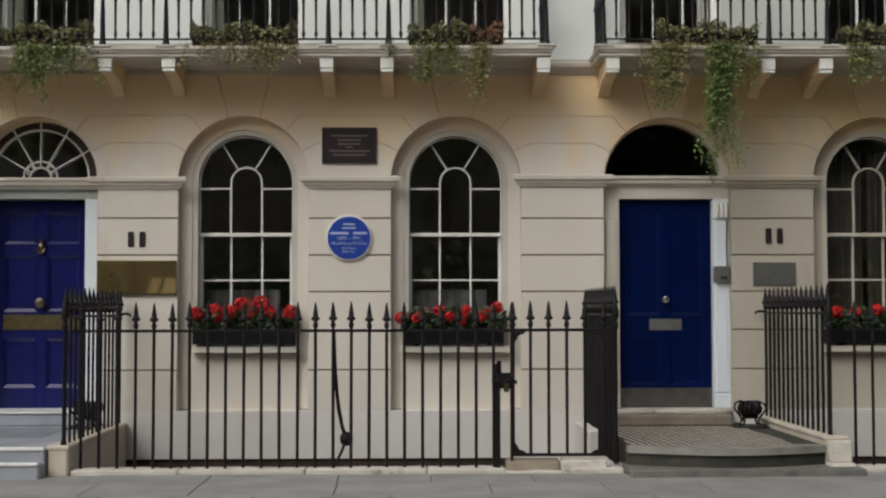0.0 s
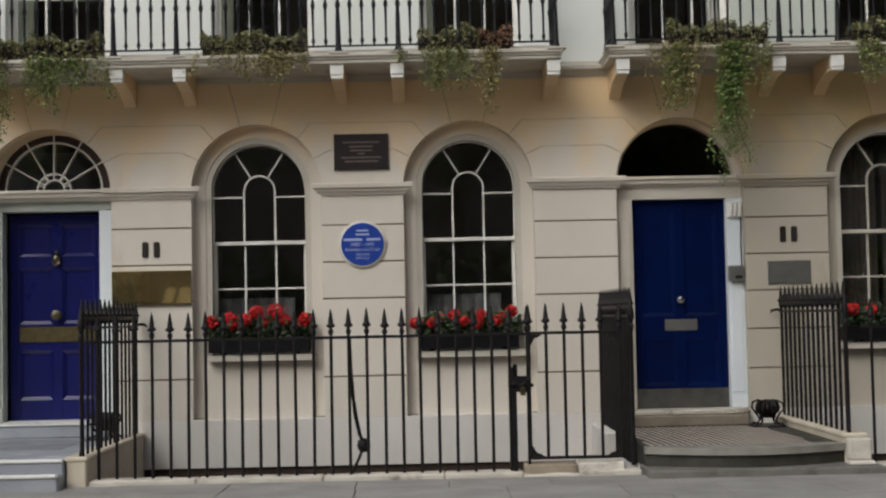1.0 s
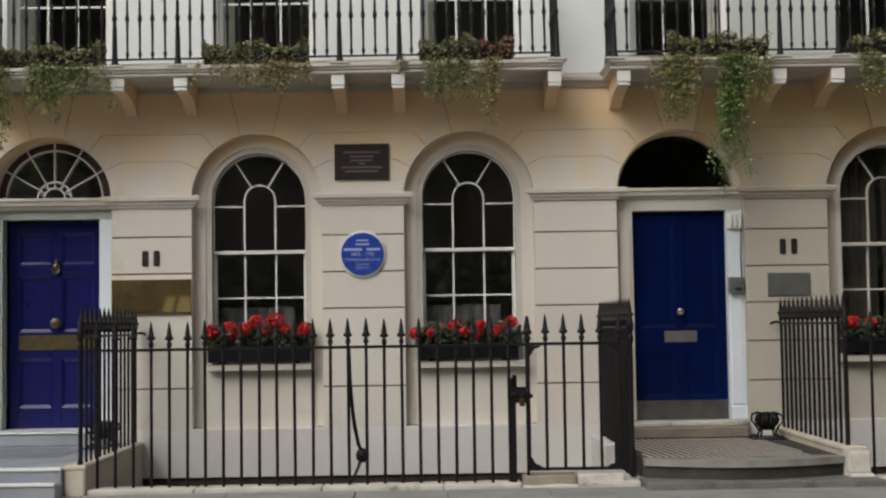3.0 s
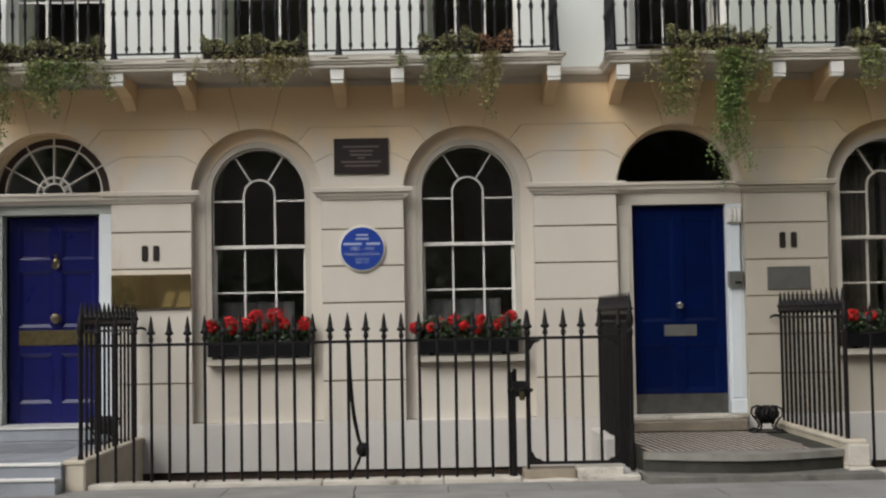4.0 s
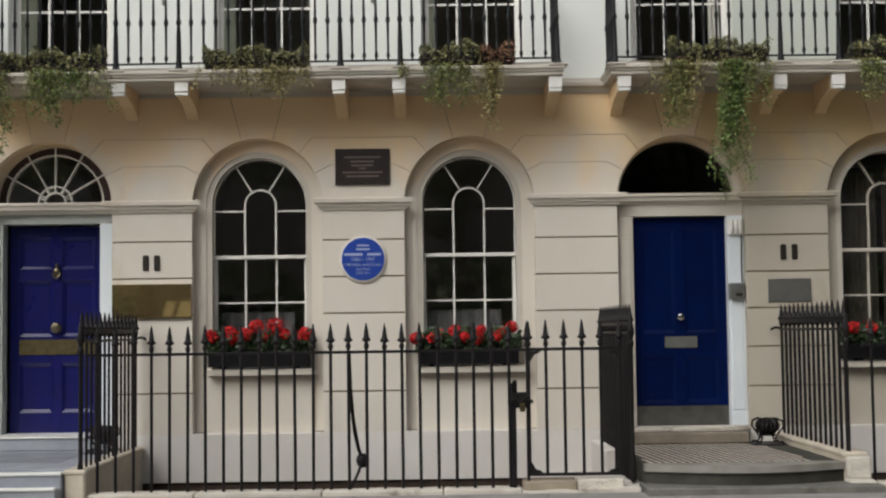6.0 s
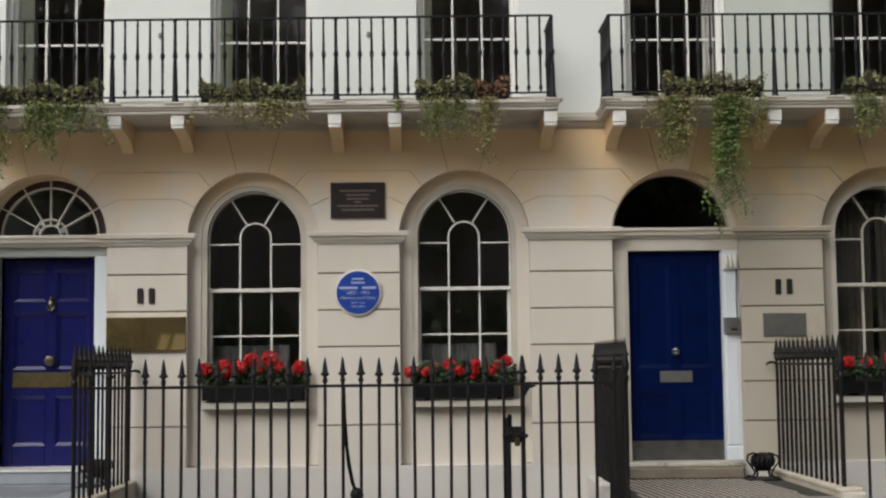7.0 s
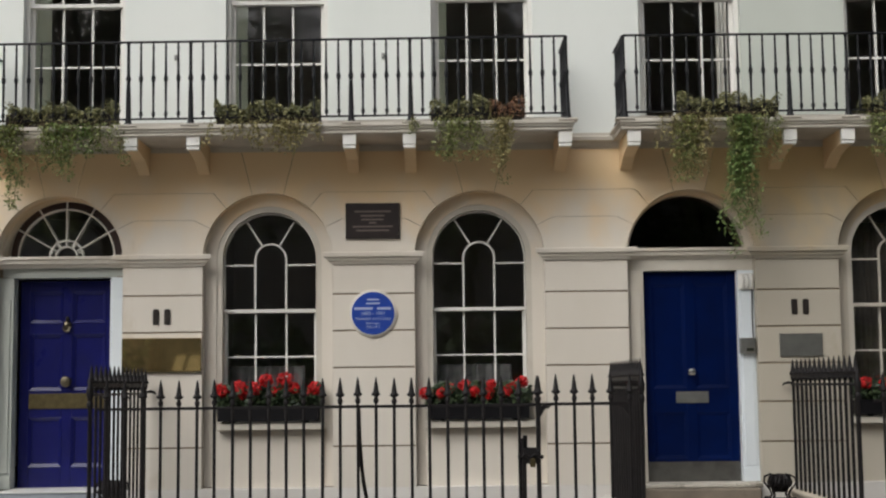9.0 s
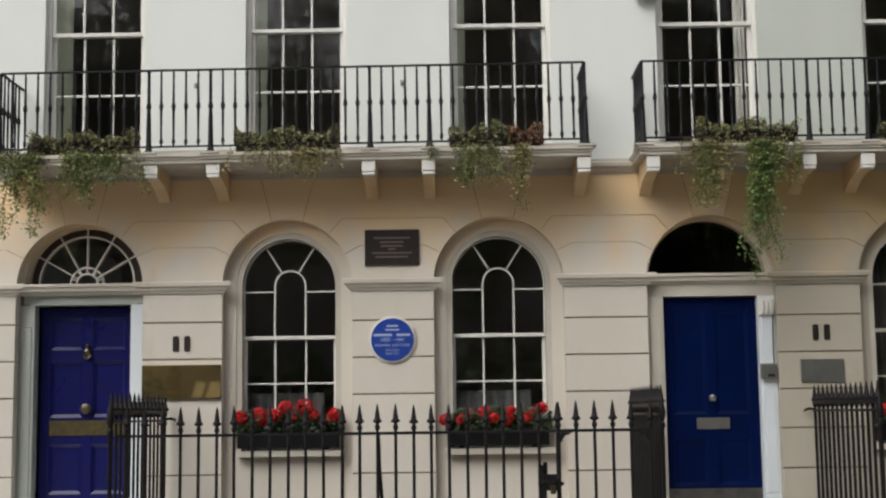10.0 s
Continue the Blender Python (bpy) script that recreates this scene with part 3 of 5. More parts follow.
# ---------------------------------------------------------------- front doors
def door_leaf(name, cx, mat, panels, label, y=0.21, z1=2.735, sunk=0.028):
    d = empty(name, 0, 0, 0, label, "door", kind="structure")
    z0, hw = 0.43, 0.53
    part("leaf", boxes((cx - hw, cx + hw, y + sunk - 0.010 * (sunk > 0.02), y + 0.065, z0, z1)), mat, d)
    # stiles and rails stand proud of the sunk panels
    xs = [(-hw, -hw + 0.112), (-0.055, 0.055), (hw - 0.112, hw)]
    for a, b in xs:
        part("stile", boxes((cx + a, cx + b, y - 0.010, y + 0.028, z0, z1), bevel=0.004), mat, d)
    zs = [z0] + panels + [z1]
    for k in range(0, len(zs), 2):
        for a, b in ((-hw + 0.112, -0.055), (0.055, hw - 0.112)):
            part("rail", boxes((cx + a, cx + b, y - 0.008, y + 0.028, zs[k], zs[k + 1]), bevel=0.004), mat, d)
    for k in range(1, len(zs) - 1, 2):
        for a, b in ((-hw + 0.112, -0.055), (0.055, hw - 0.112)):
            bm = bmesh.new()
            x0, x1, q0, q1 = cx + a, cx + b, zs[k], zs[k + 1]
            rings = []
            for w, yy in ((-0.012, y - 0.006), (-0.006, y - 0.008 - 0.25 * sunk), (0.003, y - 0.006 - 0.1 * sunk), (0.034, y + 0.32 * sunk), (0.036, y + 0.05), (-0.012, y + 0.05)):
                rings.append([bm.verts.new(v) for v in ((x0 + w, yy, q0 + w), (x1 - w, yy, q0 + w), (x1 - w, yy, q1 - w), (x0 + w, yy, q1 - w))])
            for r0, r1 in zip(rings, rings[1:] + rings[:1]):
                for j in range(4):
                    bm.faces.new((r0[j], r0[(j + 1) % 4], r1[(j + 1) % 4], r1[j]))
            part("panel_moulding", bm, mat, d)
    return d, y


def knob(parent, x, y, z, r, mat, label):
    bm = lathe(bmesh.new(), [(r * 0.9, 0), (r * 0.9, 0.008), (r * 0.4, 0.012), (r * 0.4, 0.03), (r * 0.8, 0.04), (r, 0.055), (r * 0.85, 0.072), (r * 0.3, 0.08)], 0, 0, 0, 16)
    bmesh.ops.transform(bm, matrix=pose(x, y, z, 90, 0, 0), verts=bm.verts)
    return part("door_knob", bm, mat, parent, label, smooth=True)


def door_29():
    cx = BAYS[0] + 0.012
    d, y = door_leaf("door_1", cx, BLUE29, [0.66, 1.20, 1.50, 2.12, 2.25, 2.60], "royal blue panelled front door with brass fittings", 0.36, 2.72)
    knob(d, cx, y - 0.008, 1.595, 0.062, BRASS_WORN, "round brass centre knob")
    part("letter_plate", boxes((cx - 0.42, cx + 0.42, y - 0.02, y - 0.006, 1.297, 1.466), bevel=0.004), BRASS_DULL, d, "long dull brass letter plate")
    bm = bmesh.new()
    lathe(bm, [(0.015, 0), (0.036, 0.035), (0.046, 0.075), (0.036, 0.105), (0.016, 0.125), (0.026, 0.14), (0.01, 0.165)], cx, y - 0.03, 2.15, 12)
    tube(bm, [(cx + 0.04 * math.cos(a), y - 0.06, 2.2 + 0.05 * math.sin(a)) for a in [math.pi * (1 + k / 8) for k in range(9)]], 0.011)
    part("door_knocker", bm, BRASS_WORN, d, "brass urn-shaped door knocker", smooth=True)
    # fanlight: a dark rim, a white rim and rays from a small double hub
    f = empty("fanlight_1", 0, 0, 0, "semicircular fanlight with white radiating glazing bars", "window", kind="structure")
    cz, yy, cx = 2.99, 0.36, BAYS[0] - 0.012
    bm = bmesh.new()
    strip(bm, arch(cx, 0.530, cz, 2.975), arch(cx, 0.632, cz, 2.975), yy - 0.01, yy + 0.05)
    part("outer_rim", bm, DARKWOOD, f, "dark painted outer rim")
    bm = bmesh.new()
    strip(bm, arch(cx, 0.625, cz, 2.975), arch(cx, 0.668, cz, 2.975), yy - 0.03, yy + 0.05)
    part("outer_bead", bm, FRAME, f, "pale bead round the rim")
    for r in (0.545, 0.195, 0.125):
        bm = bmesh.new()
        bar_arc(bm, cx, cz, r, 0, math.pi, 0.018, yy - 0.03, yy + 0.01, 24)
        part("curved_bar", bm, WHITE, f)
    for k in range(1, 6):
        a = math.pi * k / 6
        bm = bmesh.new()
        bar_line(bm, cx + 0.12 * math.cos(a), cz + 0.12 * math.sin(a), cx + 0.63 * math.cos(a), cz + 0.63 * math.sin(a), 0.015, yy - 0.032, yy + 0.008)
        part("radial_bar", bm, WHITE, f)
    for k in (1, 3, 5, 7, 9):
        a = math.pi * k / 10
        bm = bmesh.new()
        bar_line(bm, cx + 0.12 * math.cos(a), cz + 0.12 * math.sin(a), cx + 0.2 * math.cos(a), cz + 0.2 * math.sin(a), 0.012, yy - 0.03, yy + 0.008)
        part("hub_spoke", bm, WHITE, f)
    bm = prism(bmesh.new(), arch(cx, 0.535, cz, 2.975), yy + 0.012, yy + 0.016)
    part("pane", bm, glass_material("old_fanlight_glass", 0.3), f).visible_shadow = False


def door_28():
    cx = BAYS[3]
    d, y = door_leaf("door_2", cx, BLUE28, [0.68, 1.18, 1.45, 2.60], "deep blue front door with a steel kick plate", sunk=0.004)
    knob(d, cx + 0.0, y - 0.008, 1.625, 0.042, CHROME, "round chrome centre knob")
    part("letter_plate", boxes((cx - 0.175, cx + 0.185, y - 0.018, y - 0.006, 1.285, 1.41), bevel=0.004), STEEL, d, "satin steel letter plate")
    part("kick_plate", boxes((cx - 0.515, cx + 0.515, y - 0.014, y - 0.008, 0.435, 0.645)), KICK, d, "brushed steel kick plate")
    f = empty("fanlight_2", 0, 0, 0, "plain semicircular fanlight of dark glass", "window", kind="structure")
    cz, yy = 2.97, 0.30
    bm = strip(bmesh.new(), arch(cx - 0.018, 0.625, cz, 2.965), arch(cx - 0.018, 0.66, cz, 2.965), yy - 0.02, yy + 0.06)
    part("window_frame", bm, DARKWOOD, f)
    bm = prism(bmesh.new(), arch(cx - 0.018, 0.64, cz, 2.965), yy + 0.012, yy + 0.016)
    part("pane", bm, glass_material("dark_fanlight_glass", 0.07, (0.25, 0.22, 0.2, 1)), f).visible_shadow = False


door_29()
door_28()


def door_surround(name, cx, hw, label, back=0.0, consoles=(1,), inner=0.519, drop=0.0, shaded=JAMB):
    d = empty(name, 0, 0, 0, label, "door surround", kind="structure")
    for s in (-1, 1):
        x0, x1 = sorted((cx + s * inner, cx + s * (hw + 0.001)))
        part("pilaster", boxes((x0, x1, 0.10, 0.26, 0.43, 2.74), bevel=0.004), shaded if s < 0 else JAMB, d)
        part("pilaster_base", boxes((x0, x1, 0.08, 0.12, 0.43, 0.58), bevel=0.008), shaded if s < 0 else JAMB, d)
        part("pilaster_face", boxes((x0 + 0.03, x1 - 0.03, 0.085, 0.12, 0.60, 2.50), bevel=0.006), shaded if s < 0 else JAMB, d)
        if s not in consoles:
            continue
        part("console_block", boxes((x0 + 0.01, x1 - 0.005, 0.06, 0.12, 2.52, 2.70), bevel=0.012), WHITE, d)
        for k in range(3):
            part("console_scroll", tube(bmesh.new(), [(x0 + 0.04 + 0.05 * k, 0.05, 2.54), (x0 + 0.045 + 0.05 * k, 0.035, 2.60), (x0 + 0.04 + 0.05 * k, 0.05, 2.68)], 0.018), WHITE, d)
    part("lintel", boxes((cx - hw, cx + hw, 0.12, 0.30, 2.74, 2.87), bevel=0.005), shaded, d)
    for o in d.children:
        o.location.y = back
    prof = [(-0.30, 2.87), (-0.11, 2.87), (-0.09, 2.90), (-0.06, 2.91), (-0.05, 2.95), (-0.03, 2.96), (-0.03, 2.99), (-0.30, 2.992)]
    part("transom_moulding", profile_x(bmesh.new(), cx - hw, cx + hw, [(q, h + drop) for q, h in prof]), STUCCO, d)


# shaded: a darker paint that puts the left pilaster's shade into its colour.
door_surround("door_surround_1", BAYS[0], HALF[0], "white painted door surround with pilasters", 0.05, (), 0.532, -0.025, JAMB_SHADED)
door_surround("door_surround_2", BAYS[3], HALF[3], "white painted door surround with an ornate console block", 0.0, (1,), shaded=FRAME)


# ---------------------------------------------------------------- entrances: landings, steps and dwarf walls
def entrances():
    # number with the tiled landing
    bm = boxes((1.98, 3.80, -2.30, -0.015, 0.02, 0.262))
    land = tagged(part("landing_tiled", bm, DARKSTONE), "entrance landing paved with striped tiles", "landing", kind="structure")
    n = 16
    pts = [(1.98, -2.30)] + [(1.98 + 1.84 * k / n, -2.36 - 0.34 * math.sin(math.pi * (0.05 + 0.9 * k / n))) for k in range(n + 1)] + [(3.82, -2.30)]
    for z0, z1, o, mat, nm in ((0.205, 0.268, 0.0, NOSING, "step_nosing"), (0.09, 0.205, 0.03, DARKSTONE, "step_riser")):
        b2 = bmesh.new()
        lo = [b2.verts.new((x, y + (o if 0 < k < n + 2 else 0), z0)) for k, (x, y) in enumerate(pts)]
        hi = [b2.verts.new((x, y + (o if 0 < k < n + 2 else 0), z1)) for k, (x, y) in enumerate(pts)]
        m = len(pts)
        for k in range(m):
            b2.faces.new((lo[k], lo[(k + 1) % m], hi[(k + 1) % m], hi[k]))
        b2.faces.new(hi)
        b2.faces.new(lo[::-1])
        part(nm, b2, mat, land)
    part("base_slab", boxes((1.95, 4.05, -2.80, -2.2, -0.02, 0.095), bevel=0.012), SLABSTONE, land)
    tagged(part("door_step_tiled", boxes((2.12, 3.45, -0.30, 0.20, 0.264, 0.385), bevel=0.015), RISER), "worn pale stone door step", "step", kind="structure")
    tagged(part("door_sill_tiled", boxes((2.14, 3.50, -0.16, 0.22, 0.385, 0.428), bevel=0.008), COPING), "worn pale stone door sill", "sill", kind="structure")
    # number with the grey stone landing and two steps
    bm = boxes((-5.2, -3.27, -2.25, -0.015, 0.02, 0.285), bevel=0.006)
    l2 = tagged(part("landing_stone", bm, MARBLE), "smooth grey stone entrance landing", "landing", kind="structure")
    part("step", boxes((-5.2, -3.27, -2.55, -2.252, 0.0, 0.27), bevel=0.012), MARBLE, l2)
    part("step", boxes((-5.2, -3.265, -2.76, -2.552, -0.01, 0.155), bevel=0.012), MARBLE, l2)
    part("door_sill", boxes((-4.66, -3.57, -0.30, 0.36, 0.42, 0.434), bevel=0.004), WHITE, l2, "thin white door sill")
    part("step_edge", boxes((-5.2, -3.27, -2.57, -2.50, 0.258, 0.29), bevel=0.008), WHITE, l2)
    part("step_edge", boxes((-5.2, -3.27, -2.78, -2.72, 0.145, 0.176), bevel=0.008), WHITE, l2)
    part("inlay_panel", boxes((-4.75, -3.55, -1.6, -0.5, 0.275, 0.2885)), SLATE, l2)
    tagged(part("door_step_stone", boxes((-4.8, -3.43, -0.28, 0.30, 0.285, 0.42), bevel=0.012), MARBLE), "grey stone door step", "step", kind="structure")
    # dwarf walls beside the landings
    for nm, x0, x1, yf in (("dwarf_wall_a", -3.26, -3.075, -2.50), ("dwarf_wall_b", 3.80, 4.0, -2.42)):
        up = 0.055 if x0 > 0 else 0.0
        bm = boxes((x0, x1, yf, -0.016, -1.2, 0.285 + up), bevel=0.015)
        box(bm, x0 - 0.012, x1 + 0.012, yf - 0.012, -0.017, 0.255 + up, 0.30 + up, bevel=0.012)
        w = tagged(part(nm, bm, DWARF), "low painted stone wall beside the entrance", "wall", kind="structure")
    bm = boxes((1.79, 1.98, -1.15, -0.016, -1.2, 0.30), (1.82, 1.98, -2.24, -1.15, -1.2, 0.085), bevel=0.015)
    worn(bm, 0.012)
    tagged(part("dwarf_wall_c", bm, PLINTH), "low white plastered wall, broken down towards the street", "wall", kind="structure")
    # stepped stone block at the foot of one dwarf wall
    bm = boxes((3.79, 4.03, -2.62, -2.43, 0.0, 0.12), (3.80, 4.01, -2.54, -2.43, 0.12, 0.32), bevel=0.015)
    worn(bm, 0.006)
    tagged(part("stone_end_block", bm, COPING), "worn pale stone end block of the low wall", "stone block", kind="structure")
    # coping under the railings
    xs = [-3.07, -2.1, -0.95, 0.15, 0.86]
    cop = None
    for a, b in zip(xs, xs[1:]):
        bm = worn(boxes((a + 0.004, b - 0.004, -2.465, -2.24, -0.3, 0.074), bevel=0.012), 0.007)
        if cop is None:
            cop = tagged(part("coping_stone", bm, COPING), "weathered pale coping stones under the railings", "coping", kind="structure")
        else:
            part("stone", bm, COPING, cop)
    part("stone", worn(boxes((0.862, 1.38, -2.465, -2.1, -0.3, 0.05), bevel=0.012), 0.012), COPING, cop)
    part("stone", worn(boxes((1.384, 1.94, -2.465, -2.1, -0.3, 0.07), bevel=0.012), 0.014), COPING, cop)
    part("gate_threshold", worn(boxes((0.88, 1.36, -2.40, -2.12, 0.03, 0.13), bevel=0.012), 0.006), SANDY, cop)
    part("gate_threshold", worn(boxes((1.37, 1.79, -2.40, -2.12, 0.04, 0.14), bevel=0.012), 0.012), COPING, cop)
    part("stone", boxes((4.03, 8.4, -2.47, -2.24, -0.3, 0.078), bevel=0.01), COPING, cop)
    # area walls under the coping
    bm = boxes((-3.04, 1.80, -2.46, -2.26, -2.6, -0.3), (4.0, 8.4, -2.46, -2.26, -2.6, -0.3))
    tagged(part("wall_area", bm, BRICK), "dark retaining wall of the basement area", "wall", kind="structure")
    return land


LANDING = entrances()


# ---------------------------------------------------------------- iron railings
SPEAR = [(0.011, 0.0), (0.011, 0.018), (0.019, 0.03), (0.021, 0.055), (0.013, 0.075), (0.013, 0.085), (0.034, 0.10), (0.034, 0.115), (0.022, 0.13), (0.018, 0.17), (0.009, 0.24), (0.002, 0.275)]


def spear_bar(bm, x, y, z0, zrail, top, stout=1.0):
    """A round bar with a spearhead above the top rail."""
    lathe(bm, [(0.0145 * stout, 0.0), (0.0145 * stout, zrail - z0)], x, y, z0, 8)
    k = (top - zrail) / 0.275
    lathe(bm, [(r * 1.18, h * k) for r, h in SPEAR], x, y, zrail, 8)


def front_railing():
    r = empty("iron_railing", -0.6, -2.35, 0.078, "black iron area railing with spearhead finials on the coping", "railing", "front railings")
    inv = Matrix.Translation((0.6, 2.35, -0.078))
    x = -2.998
    bars = []
    while x < 0.95:
        bars.append(x)
        x += 0.1635
    made = None
    for x in bars:
        if made is None:
            bm = bmesh.new()
            spear_bar(bm, 0, 0, 0.06, 1.325, 1.585)
            made = mesh_of(bm, "spear_bar", IRON, True)
        ob = new("spear_bar", made)
        ob.parent, ob.location = r, (x + 0.6, 0, -0.078 + random.uniform(-0.008, 0.008))
        ob.rotation_euler = (random.uniform(-0.004, 0.004), random.uniform(-0.004, 0.004), 0)
    bm = boxes((-3.08, 0.94, -2.362, -2.338, 1.308, 1.335), bevel=0.003)
    bmesh.ops.transform(bm, matrix=inv, verts=bm.verts)
    part("top_rail", bm, IRON, r)
    # back stay with its boss
    bm = bmesh.new()
    tube(bm, [(-0.70, -2.34, 1.32), (-0.695, -2.32, 1.0), (-0.685, -2.28, 0.8), (-0.665, -2.22, 0.6), (-0.635, -2.14, 0.42), (-0.60, -2.08, 0.32)], [0.012, 0.016, 0.02, 0.02, 0.018, 0.016])
    tube(bm, [(-0.605, -2.09, 0.30), (-0.64, -2.18, 0.20), (-0.70, -2.30, 0.08)], 0.014)
    bmesh.ops.transform(bm, matrix=inv, verts=bm.verts)
    part("back_stay", bm, IRON, r, smooth=True)
    bm = bmesh.new()
    lathe(bm, [(0.02, -0.065), (0.05, -0.045), (0.064, 0), (0.05, 0.045), (0.02, 0.065)], -0.60, -2.08, 0.31, 12)
    bmesh.ops.transform(bm, matrix=inv, verts=bm.verts)
    part("stay_boss", bm, IRON, r, smooth=True)
    # gate post
    g = bmesh.new()
    box(g, 0.775, 0.82, -2.375, -2.33, 0.06, 1.02, bevel=0.006)
    bmesh.ops.transform(g, matrix=inv, verts=g.verts)
    part("gate_post", g, IRON, r)
    return made


BAR_MESH = front_railing()


def gate():
    g = empty("iron_gate", 0.95, -2.35, 0.16, "black iron area gate with spearheads and corner scrolls, closed", "gate")
    off = Matrix.Translation((-0.95, 2.35, -0.16))
    xs = [0.94, 1.10, 1.267, 1.434, 1.60, 1.775]
    for k, x in enumerate(xs):
        bm = bmesh.new()
        spear_bar(bm, x, -2.35, 0.185, 1.33, 1.60 if k else 1.59)
        bmesh.ops.transform(bm, matrix=off, verts=bm.verts)
        part("spear_bar", bm, IRON, g, smooth=True)
    for nm, z in (("top_rail", 1.325), ("bottom_rail", 0.185)):
        bm = boxes((0.93, 1.79, -2.362, -2.338, z - 0.014, z + 0.014), bevel=0.003)
        bmesh.ops.transform(bm, matrix=off, verts=bm.verts)
        part(nm, bm, IRON, g)
    for x, z, sx, sz in ((0.95, 0.20, 1, 1), (1.765, 0.20, -1, 1), (0.95, 1.31, 1, -1), (1.765, 1.31, -1, -1)):
        pts = [(x, z), (x + sx * 0.11, z), (x + sx * 0.085, z + sz * 0.022), (x + sx * 0.05, z + sz * 0.03), (x + sx * 0.03, z + sz * 0.055), (x + sx * 0.02, z + sz * 0.08), (x, z + sz * 0.10)]
        bm = prism(bmesh.new(), pts, -2.358, -2.342)
        bmesh.ops.transform(bm, matrix=off, verts=bm.verts)
        part("corner_scroll", bm, IRON, g)
    bm = boxes((0.785, 0.95, -2.385, -2.32, 0.79, 0.935), (0.74, 0.975, -2.40, -2.37, 0.835, 0.868), (0.79, 0.83, -2.375, -2.335, 0.93, 1.045), bevel=0.006)
    lathe(bm, [(0.012, 0), (0.022, 0.01), (0.012, 0.03)], 0.93, -2.375, 0.89, 8)
    bmesh.ops.transform(bm, matrix=off, verts=bm.verts)
    ch = tube(bmesh.new(), [(-0.17 + 0.02 * k, -0.05, 0.70 + 0.015 * math.sin(k * 1.3)) for k in range(10)], [0.012 + 0.005 * (k % 2) for k in range(10)], 6)
    part("chain", ch, IRON, g, "rusty chain round the gate post", smooth=True)
    part("padlock", boxes((-0.10, -0.05, -0.065, -0.035, 0.60, 0.68), bevel=0.008), BRASS_DULL, g, "small dull padlock")
    part("lock_box", bm, IRON, g, "iron lock box with its sliding bolt")


gate()


def side_railing(x, y0, y1, ztop, label, foot=0.0, stout=1.25):
    """A railing that runs back from the street to the wall along a dwarf wall, with a double top rail and close spear tips."""
    r = empty("side_railing", x, y0, 0.30, label, "railing", "side railings")
    off = Matrix.Translation((-x, -y0, -0.30))
    n = round((y1 - y0) / 0.172)
    bm = bmesh.new()
    spear_bar(bm, 0, 0, foot, ztop - 0.30 - 0.26, ztop - 0.30, stout)
    me = mesh_of(bm, "spear_bar", IRON, True)
    for k in range(n + 1):
        ob = new("spear_bar", me)
        ob.parent, ob.location = r, (0, (y1 - y0) * k / n, 0)
    for nm, z, h in (("top_rail", ztop - 0.185, 0.024), ("lower_rail", ztop - 0.275, 0.012)):
        b2 = boxes((x - 0.016, x + 0.016, y0 - 0.03, y1 + 0.05, z - h, z + h), bevel=0.004)
        bmesh.ops.transform(b2, matrix=off, verts=b2.verts)
        part(nm, b2, IRON, r)
    side = 1 if x < 0 else -1 if x > 3 else 0
    b4 = tube(bmesh.new(), [(0, y1 - y0 + 0.02, ztop - 0.56), (side * 0.05, y1 - y0 + 0.04, ztop - 0.555), (side * 0.09, y1 - y0 + 0.05, ztop - 0.565), (side * 0.10, y1 - y0 + 0.07, ztop - 0.585)], [0.012, 0.016, 0.014, 0.008])
    part("rail_scroll", b4, IRON, r, smooth=True)
    # newel at the street end
    b3 = lathe(bmesh.new(), [(0.028, -0.2), (0.028, 0.02), (0.018, 0.06), (0.018, 1.02), (0.03, 1.05), (0.03, 1.08), (0.018, 1.10), (0.034, 1.15), (0.036, 1.19), (0.022, 1.25), (0.008, 1.31)], 0, -0.04, 0, 10)
    part("newel_post", b3, IRON, r, "iron newel post with an urn finial", smooth=True)
    return r


side_railing(-3.13, -2.40, -0.12, 1.73, "black iron side railing with spear tips beside stone steps", 0.0, 0.95)
side_railing(1.90, -2.20, -0.12, 1.74, "black iron side railing beside the tiled landing", -0.215)
side_railing(3.87, -2.30, -0.12, 1.75, "black iron side railing with close spear tips on a low wall", 0.056, 1.1)


def far_railing():
    r = empty("iron_railing", 4.1, -2.35, 0.078, "black iron area railing with spearhead finials on the coping", "railing", "front railings")
    for k in range(24):
        ob = new("spear_bar", BAR_MESH)
        ob.parent, ob.location = r, (0.0 + 0.1655 * k, 0, -0.078)
    bm = boxes((-0.1, 4.2, -0.012, 0.012, 1.23, 1.257), bevel=0.003)
    part("top_rail", bm, IRON, r)


far_railing()


